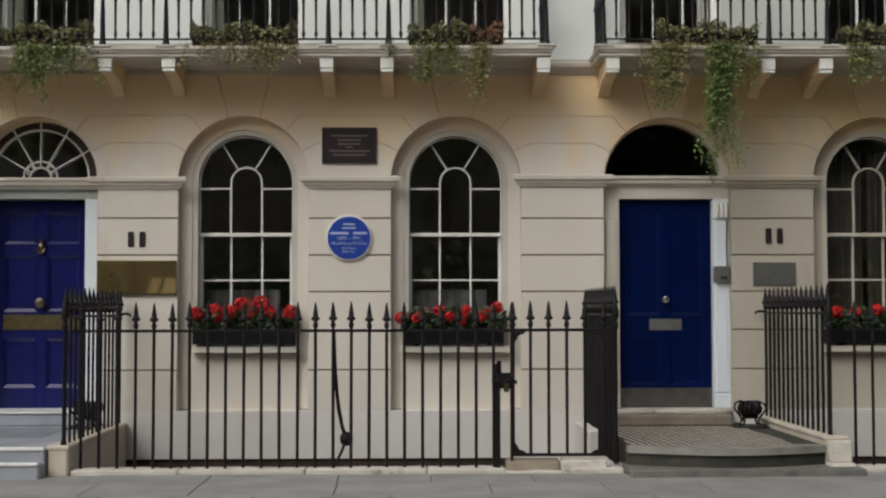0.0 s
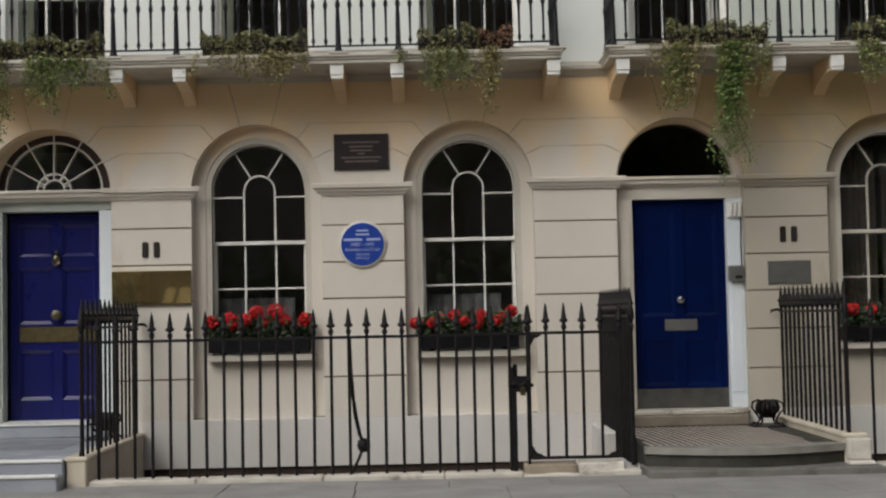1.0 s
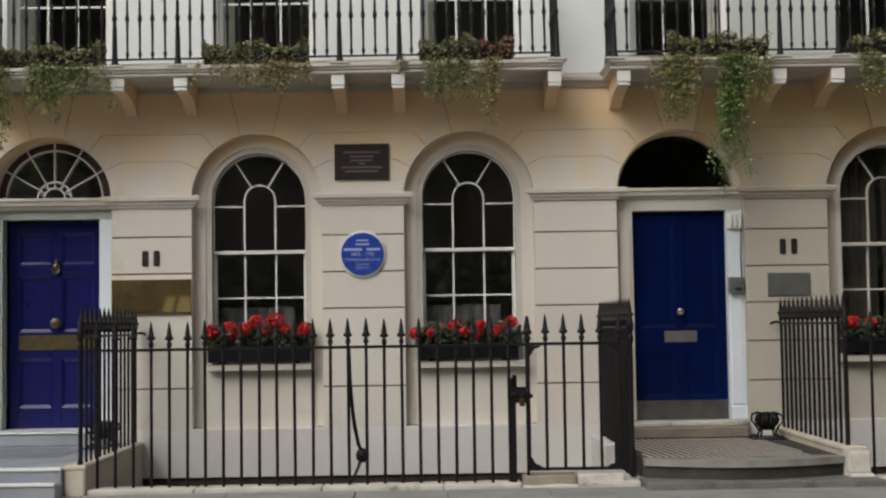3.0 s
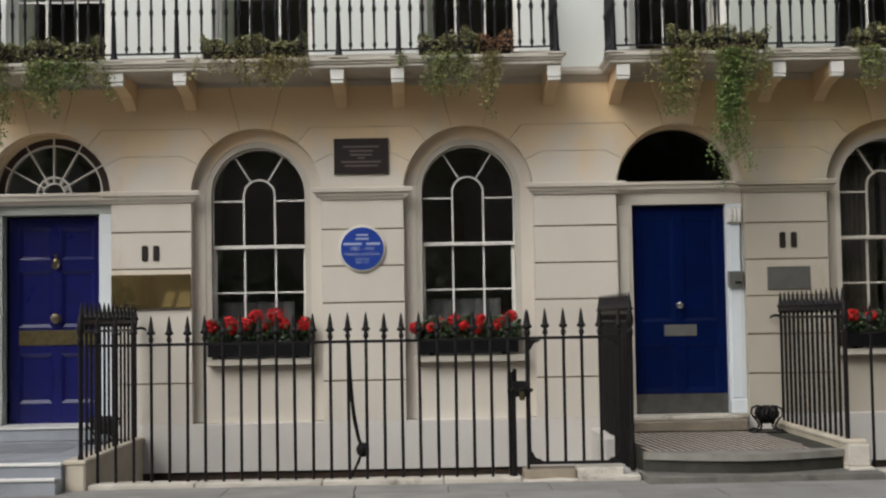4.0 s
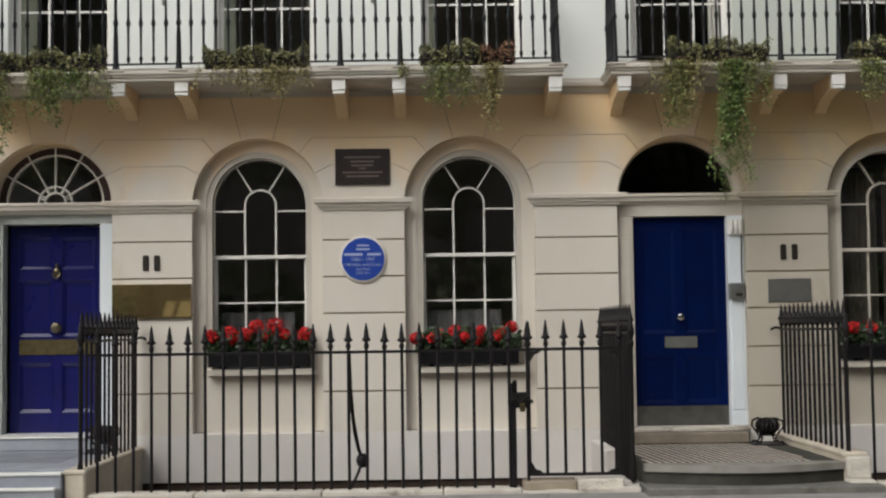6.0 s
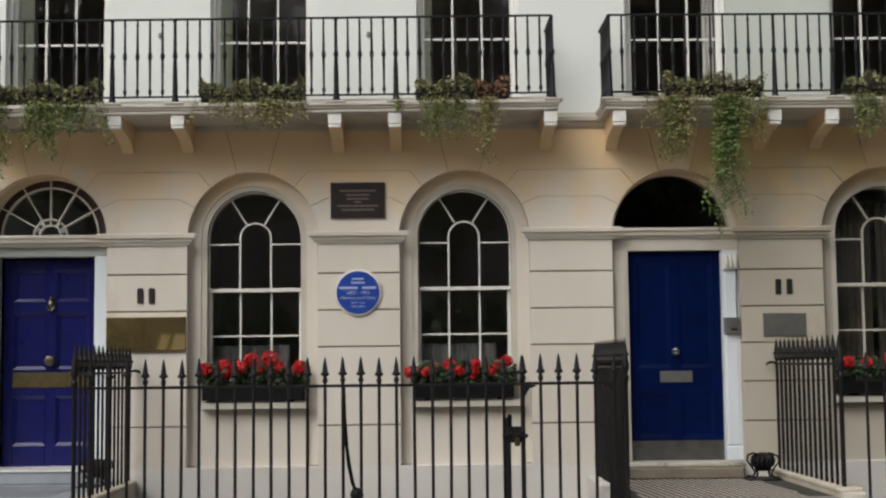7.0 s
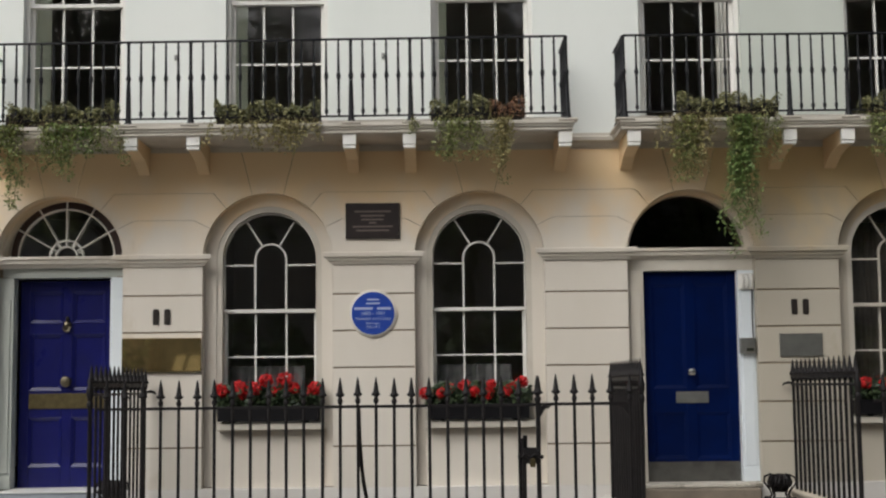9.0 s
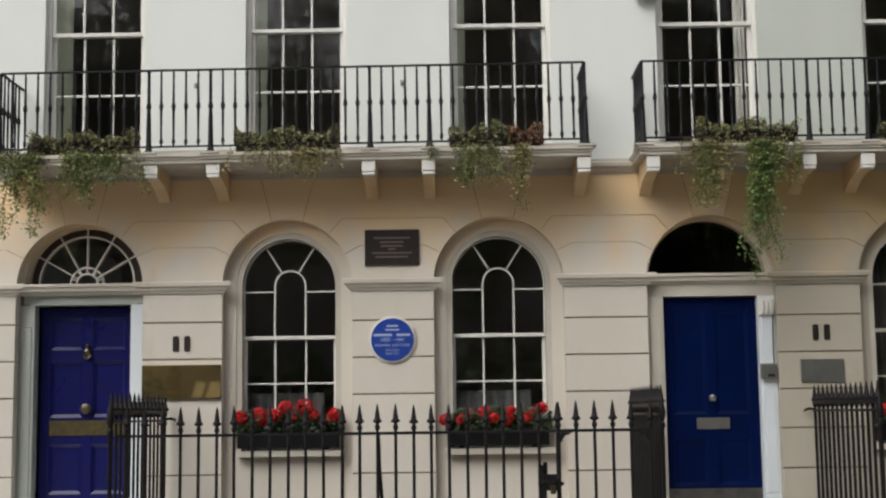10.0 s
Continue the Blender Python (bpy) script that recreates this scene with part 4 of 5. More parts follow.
def boot_scraper(x, y, z, label):
    """A wrought-iron scraper: a round cage of scrolls on four splayed feet."""
    b = empty("boot_scraper", x, y, z, label, "boot scraper", "boot scrapers")
    for k in range(4):
        a = math.pi / 4 + math.pi / 2 * k
        c, s = math.cos(a), math.sin(a)
        bm = tube(bmesh.new(), [(0.21 * c, 0.16 * s, 0.012), (0.18 * c, 0.14 * s, 0.035), (0.13 * c, 0.10 * s, 0.03), (0.10 * c, 0.08 * s, 0.07), (0.14 * c, 0.11 * s, 0.13), (0.20 * c, 0.15 * s, 0.19), (0.19 * c, 0.14 * s, 0.25), (0.12 * c, 0.09 * s, 0.275), (0.05 * c, 0.04 * s, 0.25)], 0.012)
        part("leg", bm, IRON, b, smooth=True)
    for k in range(7):
        a = math.pi * k / 7
        bm = tube(bmesh.new(), [(0.115 * math.cos(q) * math.cos(a), 0.1 * math.cos(q) * math.sin(a), 0.195 + 0.07 * math.sin(q)) for q in [2 * math.pi * j / 14 for j in range(15)]], 0.021, 6)
        part("scroll", bm, IRON, b, smooth=True)
    part("blade", boxes((-0.085, 0.085, -0.008, 0.008, 0.09, 0.26), bevel=0.003), IRON, b)
    part("foot_plate", boxes((-0.18, 0.18, -0.13, 0.13, -0.002, 0.012), bevel=0.004), IRON, b)


boot_scraper(3.60, -0.46, 0.264, "black wrought-iron boot scraper on the tiled landing")
boot_scraper(-3.36, -0.6, 0.287, "black wrought-iron boot scraper on the stone landing")


# ---------------------------------------------------------------- balconies
def bracket(x):
    b = empty("balcony_bracket", x, -0.35, 4.066, "cream stone bracket under the balcony slab", "bracket", "balcony brackets")
    pts = [(0.36, 0.005), (-0.33, 0.005), (-0.34, -0.12), (-0.30, -0.145), (-0.10, -0.17), (0.10, -0.20), (0.26, -0.27), (0.36, -0.32)]
    bm = bmesh.new()
    l = [bm.verts.new((-0.064, y, z + 0.10)) for y, z in pts]
    r = [bm.verts.new((0.064, y, z + 0.10)) for y, z in pts]
    for k in range(len(pts)):
        j = (k + 1) % len(pts)
        bm.faces.new((l[k], l[j], r[j], r[k]))
    bm.faces.new(l[::-1])
    bm.faces.new(r)
    part("scroll", bm, STUCCO, b)
    part("front_block", boxes((-0.071, 0.071, -0.36, -0.30, -0.02, 0.103), (-0.066, 0.066, -0.350, -0.29, -0.058, -0.022), bevel=0.004), WHITE, b, "white painted front block")


def balcony(x0, x1, heavy, end_left, end_right, label):
    b = empty("balcony", (x0 + x1) / 2, 0, 4.19, label, "balcony", "balconies")
    if x0 < 0:
        # it has settled a little towards one end
        b.rotation_euler.y, b.location.z = -0.0056, 4.19 - 0.0056 * (x1 - x0) / 2
    off = Matrix.Translation((-(x0 + x1) / 2, 0, -4.19))

    def add(nm, bm, mat, lab="", smooth=False):
        bmesh.ops.transform(bm, matrix=off, verts=bm.verts)
        return part(nm, bm, mat, b, lab, smooth)

    ex0, ex1 = (0.07 if end_left else 0), (0.07 if end_right else 0)
    bm = boxes((x0 - ex0, x1 + ex1, -0.77, 0.015, 4.236, 4.285), bevel=0.012)
    add("slab", bm, LEAD, "weathered stone balcony slab with a moulded edge")
    for h in [x0] * end_left + heavy + [x1] * end_right:
        add("standard_pad", boxes((h - 0.10, h + 0.10, -0.785, -0.62, 4.272, 4.297), bevel=0.006), LEAD)
    bm = boxes((x0 - ex0 + 0.012, x1 + ex1 - 0.012, -0.752, 0.014, 4.212, 4.237), bevel=0.008)
    add("fascia", bm, LEAD)
    bm = boxes((x0 - ex0 + 0.02, x1 + ex1 - 0.02, -0.735, 0.012, 4.172, 4.213), bevel=0.01)
    add("soffit", bm, LEAD)
    # a raised kerb behind the rail line
    add("kerb", boxes((x0, x1, -0.66, -0.60, 4.286, 4.33), bevel=0.01), LEAD)
    bm = bmesh.new()
    lathe(bm, [(0.010, 0), (0.010, 0.03), (0.019, 0.045), (0.019, 0.075), (0.011, 0.09), (0.012, 0.20), (0.014, 0.40), (0.023, 0.425), (0.023, 0.455), (0.014, 0.48), (0.010, 0.76), (0.016, 0.775), (0.010, 0.79), (0.010, 0.83)], 0, 0, 0, 8)
    thin = mesh_of(bm, "baluster", IRON_B, True)
    bm = bmesh.new()
    lathe(bm, [(0.085, -0.075), (0.05, -0.055), (0.036, -0.03), (0.029, 0.02), (0.024, 0.30), (0.018, 0.41), (0.027, 0.425), (0.027, 0.455), (0.018, 0.48), (0.016, 0.80), (0.022, 0.82), (0.016, 0.83)], 0, 0, 0, 8)
    thick = mesh_of(bm, "standard", IRON_B, True)
    marks = [x0] + heavy + [x1]
    for u, v in zip(marks, marks[1:]):
        n = round((v - u) / 0.131)
        for k in range(n + (v == x1)):
            big = k == 0 or k == n
            ob = new("standard" if big else "baluster", thick if big else thin)
            ob.parent, ob.location = b, (u + (v - u) * k / n - (x0 + x1) / 2, -0.70, 0.17)
    for z, w in ((5.195, 0.017), (4.365, 0.012)):
        add("handrail" if z > 5 else "bottom_rail", boxes((x0, x1, -0.70 - w, -0.70 + w, z - 0.009, z + 0.009), bevel=0.003), IRON_B)
    for end, x in ((end_left, x0), (end_right, x1)):
        if end:
            for k in range(1, 6):
                ob = new("baluster", thin)
                ob.parent, ob.location = b, (x - (x0 + x1) / 2, -0.70 + 0.12 * k, 0.17)
            for z in (5.195, 4.365):
                add("end_rail", boxes((x - 0.014, x + 0.014, -0.69, 0.03, z - 0.011, z + 0.011), bevel=0.003), IRON_B)


balcony(-4.80, 1.43, [-3.215, -2.556, -0.86, -0.23], True, True, "black iron balcony with turned balusters on a stone slab")
balcony(2.035, 8.3, [3.79, 4.41, 6.1], True, False, "black iron balcony with turned balusters on a stone slab")
for x in (-4.72, -3.19, -2.53, -0.88, -0.247, 1.40, 2.13, 3.78, 4.395):
    bracket(x)


# ---------------------------------------------------------------- first-floor sash windows
def tall_window(name, cx, drop=0.0):
    w = empty(name, 0, 0, 0, "tall white first-floor sash window with dark panes", "window", "first-floor windows", "structure")
    hw, y = 0.522, 0.165
    for s in (-1, 1):
        x0, x1 = sorted((cx + s * hw, cx + s * 0.572))
        part("window_frame", boxes((x0, x1, 0.12, 0.40, 4.30, 7.25), bevel=0.004), WHITE, w)
    if cx < PARTY:
        # a panelled shutter folded into the splayed reveal
        bm = bmesh.new()
        for z0, z1, d in ((4.33, 7.2, 0.0), (4.45, 5.15, 0.012), (5.3, 6.4, 0.012), (6.55, 7.1, 0.012)):
            e = 0.0 if d == 0 else 0.05
            q = [(cx - 0.515 + e * 0.4 + d, 0.255 + e), (cx - 0.39 - e * 0.4 + d, 0.52 - e), (cx - 0.43 - e * 0.4, 0.54 - e), (cx - 0.555 + e * 0.4, 0.275 + e)]
            lo, hi = [bm.verts.new((u, v, z0)) for u, v in q], [bm.verts.new((u, v, z1)) for u, v in q]
            for k in range(4):
                bm.faces.new((lo[k], lo[(k + 1) % 4], hi[(k + 1) % 4], hi[k]))
            bm.faces.new(hi)
            bm.faces.new(lo[::-1])
        part("inside_shutter", bm, SHUTTER, w, "sage panelled shutter folded back")
    part("window_frame", boxes((cx - hw, cx + hw, 0.12, 0.40, 7.18, 7.25)), WHITE, w)
    part("window_sill", boxes((cx - 0.60, cx + 0.60, -0.06, 0.30, 4.287, 4.34), bevel=0.006), WHITE, w)
    for k, (z0, z1, yy) in enumerate(((4.34, 5.885 + drop, y + 0.05), (5.845 + drop, 7.19, y))):
        bm = boxes((cx - hw, cx - hw + 0.04, yy - 0.02, yy + 0.022, z0, z1), (cx + hw - 0.04, cx + hw, yy - 0.02, yy + 0.022, z0, z1),
                   (cx - hw + 0.04, cx + hw - 0.04, yy - 0.02, yy + 0.022, z0, z0 + (0.09 if k == 0 else 0.04)), (cx - hw + 0.04, cx + hw - 0.04, yy - 0.02, yy + 0.022, z1 - 0.04, z1))
        sash = part("upper_sash" if k else "lower_sash", bm, WHITE, w)
        for s in (-1, 1):
            part("glazing_bar", boxes((cx + s * 0.165 - 0.011, cx + s * 0.165 + 0.011, yy - 0.018, yy + 0.015, z0 + 0.03, z1 - 0.03)), WHITE, sash)
        zm = (5.165 if k == 0 else 6.53) + drop
        part("glazing_bar", boxes((cx - hw + 0.03, cx + hw - 0.03, yy - 0.016, yy + 0.013, zm - 0.011, zm + 0.011)), WHITE, sash)
        for c in (-0.325, 0.0, 0.325):
            for a, b in ((z0 + 0.05, zm), (zm, z1 - 0.03)):
                part("pane", boxes((cx + c - 0.163, cx + c + 0.163, yy - 0.002, yy + 0.002, a, b)), GLASS_UP, sash).visible_shadow = False


for k, cx in enumerate(WINDOWS_UP):
    tall_window("window_%d" % (k + 4), cx, (-0.045, -0.03, -0.004, -0.022, -0.02)[k])


# ---------------------------------------------------------------- things on the wall
def wall_plates():
    # round blue plaque
    p = empty("blue_plaque", -0.673, -0.03, 2.299, "round blue ceramic plaque with a white rim", "plaque")

    def disc(r, y0, y1, mat, nm, lab=""):
        bm = lathe(bmesh.new(), [(r, 0.0), (r, y1 - y0 - 0.006), (r - 0.006, y1 - y0)], 0, 0, 0, 48)
        bmesh.ops.transform(bm, matrix=pose(0, 0.03 + y1, 0, 90, 0, 0), verts=bm.verts)
        return part(nm, bm, mat, p, lab)
    disc(0.262, -0.02, 0.0, STUCCO, "backing")
    disc(0.247, -0.032, -0.004, PLAQUE_WHITE, "rim")
    disc(0.237, -0.036, -0.006, PLAQUE_BLUE, "face")
    for q, z, w, h in ((0.0, 0.150, 0.13, 0.018), (0.0, 0.108, 0.15, 0.018), (-0.105, 0.052, 0.20, 0.026), (0.12, 0.052, 0.15, 0.026)):
        part("lettering_bar", boxes((q - w / 2, q + w / 2, -0.0095, -0.007, z - h / 2, z + h / 2)), PLAQUE_TEXT, p)
    text_mesh("1882 - 1941", 0.055, 0, -0.0085, -0.002, PLAQUE_TEXT, p)
    text_mesh("Novelist and Critic", 0.050, 0, -0.0085, -0.058, PLAQUE_TEXT, p)
    text_mesh("lived here", 0.038, 0, -0.0085, -0.110, PLAQUE_TEXT, p)
    text_mesh("1907-1911", 0.036, 0, -0.0085, -0.152, PLAQUE_TEXT, p)
    # dark plate
    s = empty("wall_sign", -0.672, 0, 3.315, "dark bronze rectangular plate with worn lettering", "sign")
    part("plate", boxes((-0.298, 0.298, -0.032, -0.002, -0.197, 0.197), bevel=0.004), SIGN_DARK, s)
    for z, w in ((0.105, 0.40), (0.058, 0.26), (0.015, 0.24), (-0.02, 0.08), (-0.062, 0.44), (-0.105, 0.36)):
        part("lettering_bar", boxes((-w / 2, w / 2, -0.034, -0.031, z - 0.009, z + 0.009)), SIGN_TEXT, s)
    # brass plate
    b = empty("brass_plate", -2.98, 0, 1.872, "large polished brass name plate", "plate")
    part("plate", boxes((-0.43, 0.43, -0.025, -0.002, -0.178, 0.182), bevel=0.003), PLATE_BRASS, b)
    part("ledge", boxes((-0.435, 0.435, -0.035, -0.002, -0.192, -0.178), bevel=0.002), BRASS_DULL, b)
    # steel plate
    g = empty("steel_plate", 4.0, 0, 1.905, "plain grey steel name plate", "plate")
    part("plate", boxes((-0.236, 0.236, -0.02, -0.002, -0.125, 0.125), bevel=0.003), STEEL, g)
    for x, z, nm in ((-2.985, 2.285, 0), (4.005, 2.322, 1)):
        n = empty("house_number", x, 0, z, "dark metal house number fixed to the pier", "house number", "house numbers")
        for q in (-0.062, 0.062):
            part("numeral_bar", boxes((q - 0.032, q + 0.032, -0.014, -0.002, -0.085, 0.085), bevel=0.012), NUMERAL, n)
    # entry phone on the pilaster
    e = empty("entry_phone", 3.43, 0.085, 1.90, "grey metal entry phone box on the door surround", "entry phone")
    part("case", boxes((-0.085, 0.085, -0.07, 0.0, -0.08, 0.09), bevel=0.01), STEEL, e)
    part("button_panel", boxes((-0.02, 0.06, -0.075, -0.069, -0.06, -0.02), bevel=0.003), CHROME, e)
    c = tagged(part("cable", tube(bmesh.new(), [(3.50, 0.075, 2.70), (3.502, 0.072, 2.45), (3.495, 0.075, 2.2), (3.50, 0.07, 1.98)], 0.007), CABLE), "thin dark cable running down the door surround", "cable")
    # small box high on the upper wall
    k = empty("wall_box", 2.205, 0.03, 6.10, "small grey metal box fixed high on the upper wall", "box")
    part("case", boxes((-0.12, 0.12, -0.16, -0.002, 0.0, 0.30), bevel=0.012), STUCCO_GREY, k)
    # small fixings high on the wall
    for x in (-2.855, -0.545):
        f = empty("wall_fixing", x, 0.03, 5.175, "small grey iron fixing on the upper wall", "fixing", "wall fixings")
        part("stud", lathe(bmesh.new(), [(0.012, -0.03), (0.022, -0.01), (0.018, 0.03)], 0, -0.02, 0, 8), STEEL, f)


wall_plates()


# ---------------------------------------------------------------- planting
def window_box(cx, seed, heads, hw=0.575):
    rng = random.Random(seed)
    w = empty("window_box", cx, 0.13, 1.098, "black window box full of red geraniums on the sill", "window box", "window boxes")
    bm = boxes((-hw, hw, -0.20, -0.175, 0.045, 0.20), (-hw, hw, 0.02, 0.045, 0.045, 0.20), (-hw, -hw + 0.025, -0.175, 0.02, 0.045, 0.20), (hw - 0.025, hw, -0.175, 0.02, 0.045, 0.20), (-hw + 0.025, hw - 0.025, -0.175, 0.02, 0.045, 0.065), bevel=0.004)
    box(bm, -hw - 0.005, hw + 0.005, -0.207, -0.17, 0.185, 0.208, bevel=0.004)
    part("trough", bm, BOX, w)
    for q in (-0.4, 0.4):
        part("foot", boxes((q - 0.03, q + 0.03, -0.15, 0.0, 0.022, 0.047)), BOX, w)
    part("soil", boxes((-hw + 0.015, hw - 0.015, -0.17, 0.015, 0.16, 0.195)), SOIL, w)
    bm = bmesh.new()
    spots = []
    for _ in range(2400):
        x = rng.uniform(-hw - 0.03, hw + 0.03)
        h = 0.23 * (0.6 + 0.45 * abs(math.sin(x * 9 + seed)))
        spots.append((x, rng.gauss(-0.09, 0.075), 0.205 + h * rng.random() ** 0.8))
    leaves(bm, spots, 0.052, rng)
    tagged(part("foliage", bm, GERANIUM, w, "dark green geranium foliage"), kind="stuff")
    for x, z, r in heads:
        x, z, r = x * hw / 0.575, z - 0.03, r * 1.3
        y = rng.uniform(-0.22, -0.15)
        bm = bmesh.new()
        pts = []
        for _ in range(150):
            d = Vector((rng.gauss(0, 1), rng.gauss(0, 1), rng.gauss(0, 1))).normalized()
            pts.append((x + d.x * r * rng.uniform(0.6, 1.05), y + d.y * r * 0.8, z + d.z * r * rng.uniform(0.6, 0.95)))
        leaves(bm, pts, 0.04, rng)
        head = part("flower_head", bm, PETAL, w, "red geranium flower head")
        part("flower_stem", tube(bmesh.new(), [(x * 0.95, -0.08, 0.22), (x, y, z)], 0.004, 4), GERANIUM, head)


window_box(BAYS[1] + 0.012, 3, [(-0.53, 0.41, 0.062), (-0.33, 0.445, 0.06), (-0.28, 0.37, 0.036), (-0.15, 0.42, 0.06), (-0.02, 0.51, 0.058), (0.06, 0.39, 0.042), (0.20, 0.53, 0.066), (0.17, 0.46, 0.045), (0.30, 0.43, 0.05), (0.54, 0.42, 0.062)], 0.545)
window_box(BAYS[2] - 0.03, 8, [(-0.60, 0.36, 0.055), (-0.34, 0.40, 0.05), (-0.16, 0.44, 0.05), (-0.05, 0.37, 0.045), (0.10, 0.35, 0.055), (0.15, 0.45, 0.035), (0.33, 0.37, 0.05), (0.40, 0.42, 0.04), (0.50, 0.47, 0.052), (-0.42, 0.36, 0.04)], 0.545)
window_box(BAYS[4], 13, [(-0.5, 0.42, 0.06), (-0.28, 0.40, 0.05), (-0.05, 0.43, 0.06), (0.2, 0.4, 0.05), (0.45, 0.42, 0.05)])


def balcony_planter(x0, x1, seed, hedge_mats, strands, label, height=0.27):
    """A trough on the balcony edge with a clipped leafy top and strands that trail down in front."""
    rng = random.Random(seed)
    cx = (x0 + x1) / 2
    p = empty("balcony_planter", cx, -0.70, 4.287 + (0.0056 * (cx - 1.43) if cx < 1.43 else 0.0), label, "planter", "balcony planters")
    hw = (x1 - x0) / 2
    part("trough", boxes((-hw + 0.03, hw - 0.03, 0.03, 0.22, 0.0, 0.16), bevel=0.006), TROUGH, p)
    for q, (mat, a, b) in enumerate(hedge_mats):
        bm, spots = bmesh.new(), []
        for _ in range(int(3000 * (b - a) / 1.2)):
            x = rng.uniform(a, b)
            top = height * (0.78 + 0.16 * math.sin(x * 11 + seed) + 0.10 * math.sin(x * 29 + q))
            spots.append((x - cx, 0.08 + rng.gauss(0, 0.075), 0.02 + top * rng.random() ** 0.65))
        leaves(bm, spots, 0.036, rng)
        tagged(part("hedge_foliage", bm, mat, p), kind="stuff")
    for mat in {s[3] for s in strands}:
        bm, stems, spots = bmesh.new(), bmesh.new(), []
        for sx, length, dens, m in strands:
            if m is not mat:
                continue
            x, y, z = sx - cx, -0.09 + rng.uniform(-0.03, 0.02), 0.04
            line = [(x + rng.uniform(-0.03, 0.03), 0.06, 0.10), (x, -0.05, 0.06), (x, y, z)]
            while z > 0.04 - length:
                x, y, z = x + rng.gauss(0, 0.022), y + rng.gauss(0, 0.008), z - 0.05
                line.append((x, y, z))
                for _ in range(dens * 2):
                    spots.append((x + rng.gauss(0, 0.038), y + rng.gauss(0, 0.028), z + rng.uniform(-0.03, 0.03)))
            tube(stems, line, 0.004, 4)
        leaves(bm, spots, 0.032, rng)
        tagged(part("trailing_foliage", bm, mat, p, "trailing strands of small leaves"), kind="stuff")
        tagged(part("trailing_stem", stems, STEM, p), kind="stuff")


def strands(x0, x1, n, lo, hi, dens, mat, seed):
    r = random.Random(seed)
    return [(r.uniform(x0, x1), lo + (hi - lo) * r.random() ** 1.5, dens, mat) for _ in range(n)]


balcony_planter(-4.55, -3.38, 1, [(HEDGE, -4.5, -3.35)], strands(-4.75, -3.3, 22, 0.12, 0.5, 5, IVY, 1) + strands(-4.1, -3.8, 7, 0.3, 0.62, 6, IVY, 2) + strands(-4.75, -4.35, 10, 0.3, 0.95, 5, IVY, 5) + strands(-4.0, -3.45, 8, 0.25, 0.5, 5, IVY_RICH, 21), "overgrown green balcony planter with trailing ivy")
balcony_planter(-2.32, -1.20, 2, [(HEDGE, -2.3, -1.2)], strands(-2.35, -1.2, 22, 0.08, 0.3, 5, IVY_DRY, 3) + strands(-1.65, -1.4, 5, 0.2, 0.36, 5, IVY_DRY, 4), "balcony planter with a low hedge and yellowing trailing leaves")
balcony_planter(-0.05, 0.98, 3, [(HEDGE, -0.03, 0.62), (HEDGE_RED, 0.6, 0.98)], strands(0.08, 0.5, 12, 0.2, 0.5, 6, IVY, 6) + strands(0.7, 0.86, 8, 0.35, 0.75, 6, IVY_DRY, 7) + strands(-0.25, 0.1, 4, 0.04, 0.15, 4, IVY, 8), "balcony planter with green and reddish foliage trailing over the edge", 0.28)
balcony_planter(2.62, 3.68, 4, [(HEDGE, 2.6, 3.2), (HEDGE, 3.15, 3.68)], strands(2.45, 3.1, 14, 0.15, 0.7, 5, IVY_DRY, 9) + strands(2.66, 2.82, 7, 0.4, 0.85, 7, IVY, 31) + strands(3.17, 3.34, 13, 0.55, 1.2, 8, IVY_RICH, 10) + [(3.19, 1.48, 4, IVY_RICH), (3.23, 1.3, 6, IVY_RICH)] + strands(3.1, 3.65, 14, 0.2, 0.5, 6, IVY, 11), "balcony planter with long bright green ivy trailing over the arch", 0.29)
balcony_planter(4.62, 5.8, 5, [(HEDGE, 4.55, 5.8)], strands(4.6, 5.7, 20, 0.1, 0.45, 6, IVY, 12), "balcony planter with yellow-green leaves spilling over")


# ---------------------------------------------------------------- the square behind the camera, seen in the panes
def tree(x, y, h, seed):
    rng = random.Random(seed)
    t = empty("plane_tree", x, y, -0.14, "tall leafy plane tree in the square", "tree", "square trees")
    bm = tube(bmesh.new(), [(0, 0, 0), (0.05, 0.02, h * 0.2), (-0.05, 0.06, h * 0.42), (0.1, 0, h * 0.7)], [0.38, 0.30, 0.25, 0.1], 10)
    tips = []
    for k in range(11):
        a, z = k * 2.4 + rng.random(), h * rng.uniform(0.28, 0.6)
        l = h * rng.uniform(0.22, 0.36)
        e = (l * math.cos(a), l * math.sin(a), z + l * rng.uniform(0.3, 0.9))
        tube(bm, [(0, 0, z), (e[0] * 0.5, e[1] * 0.5, z + (e[2] - z) * 0.35), e], [0.13, 0.08, 0.03], 6)
        tips += [e, (e[0] * 0.6, e[1] * 0.6, e[2] * 0.9)]
    tips += [(0.1, 0, h * 0.85), (0.2, 0.3, h * 0.75)]
    part("trunk", bm, BARK, t, smooth=True)
    bm, spots = bmesh.new(), []
    for c in tips:
        for _ in range(3):
            q = Vector(c) + Vector((rng.gauss(0, 0.9), rng.gauss(0, 0.9), rng.gauss(0, 0.8)))
            r = rng.uniform(0.5, 1.0)
            for _ in range(200):
                spots.append(q + Vector((rng.gauss(0, r), rng.gauss(0, r), rng.gauss(0, r * 0.7))))
    leaves(bm, spots, 0.30, rng)
    tagged(part("crown", bm, TREELEAF, t), kind="stuff")


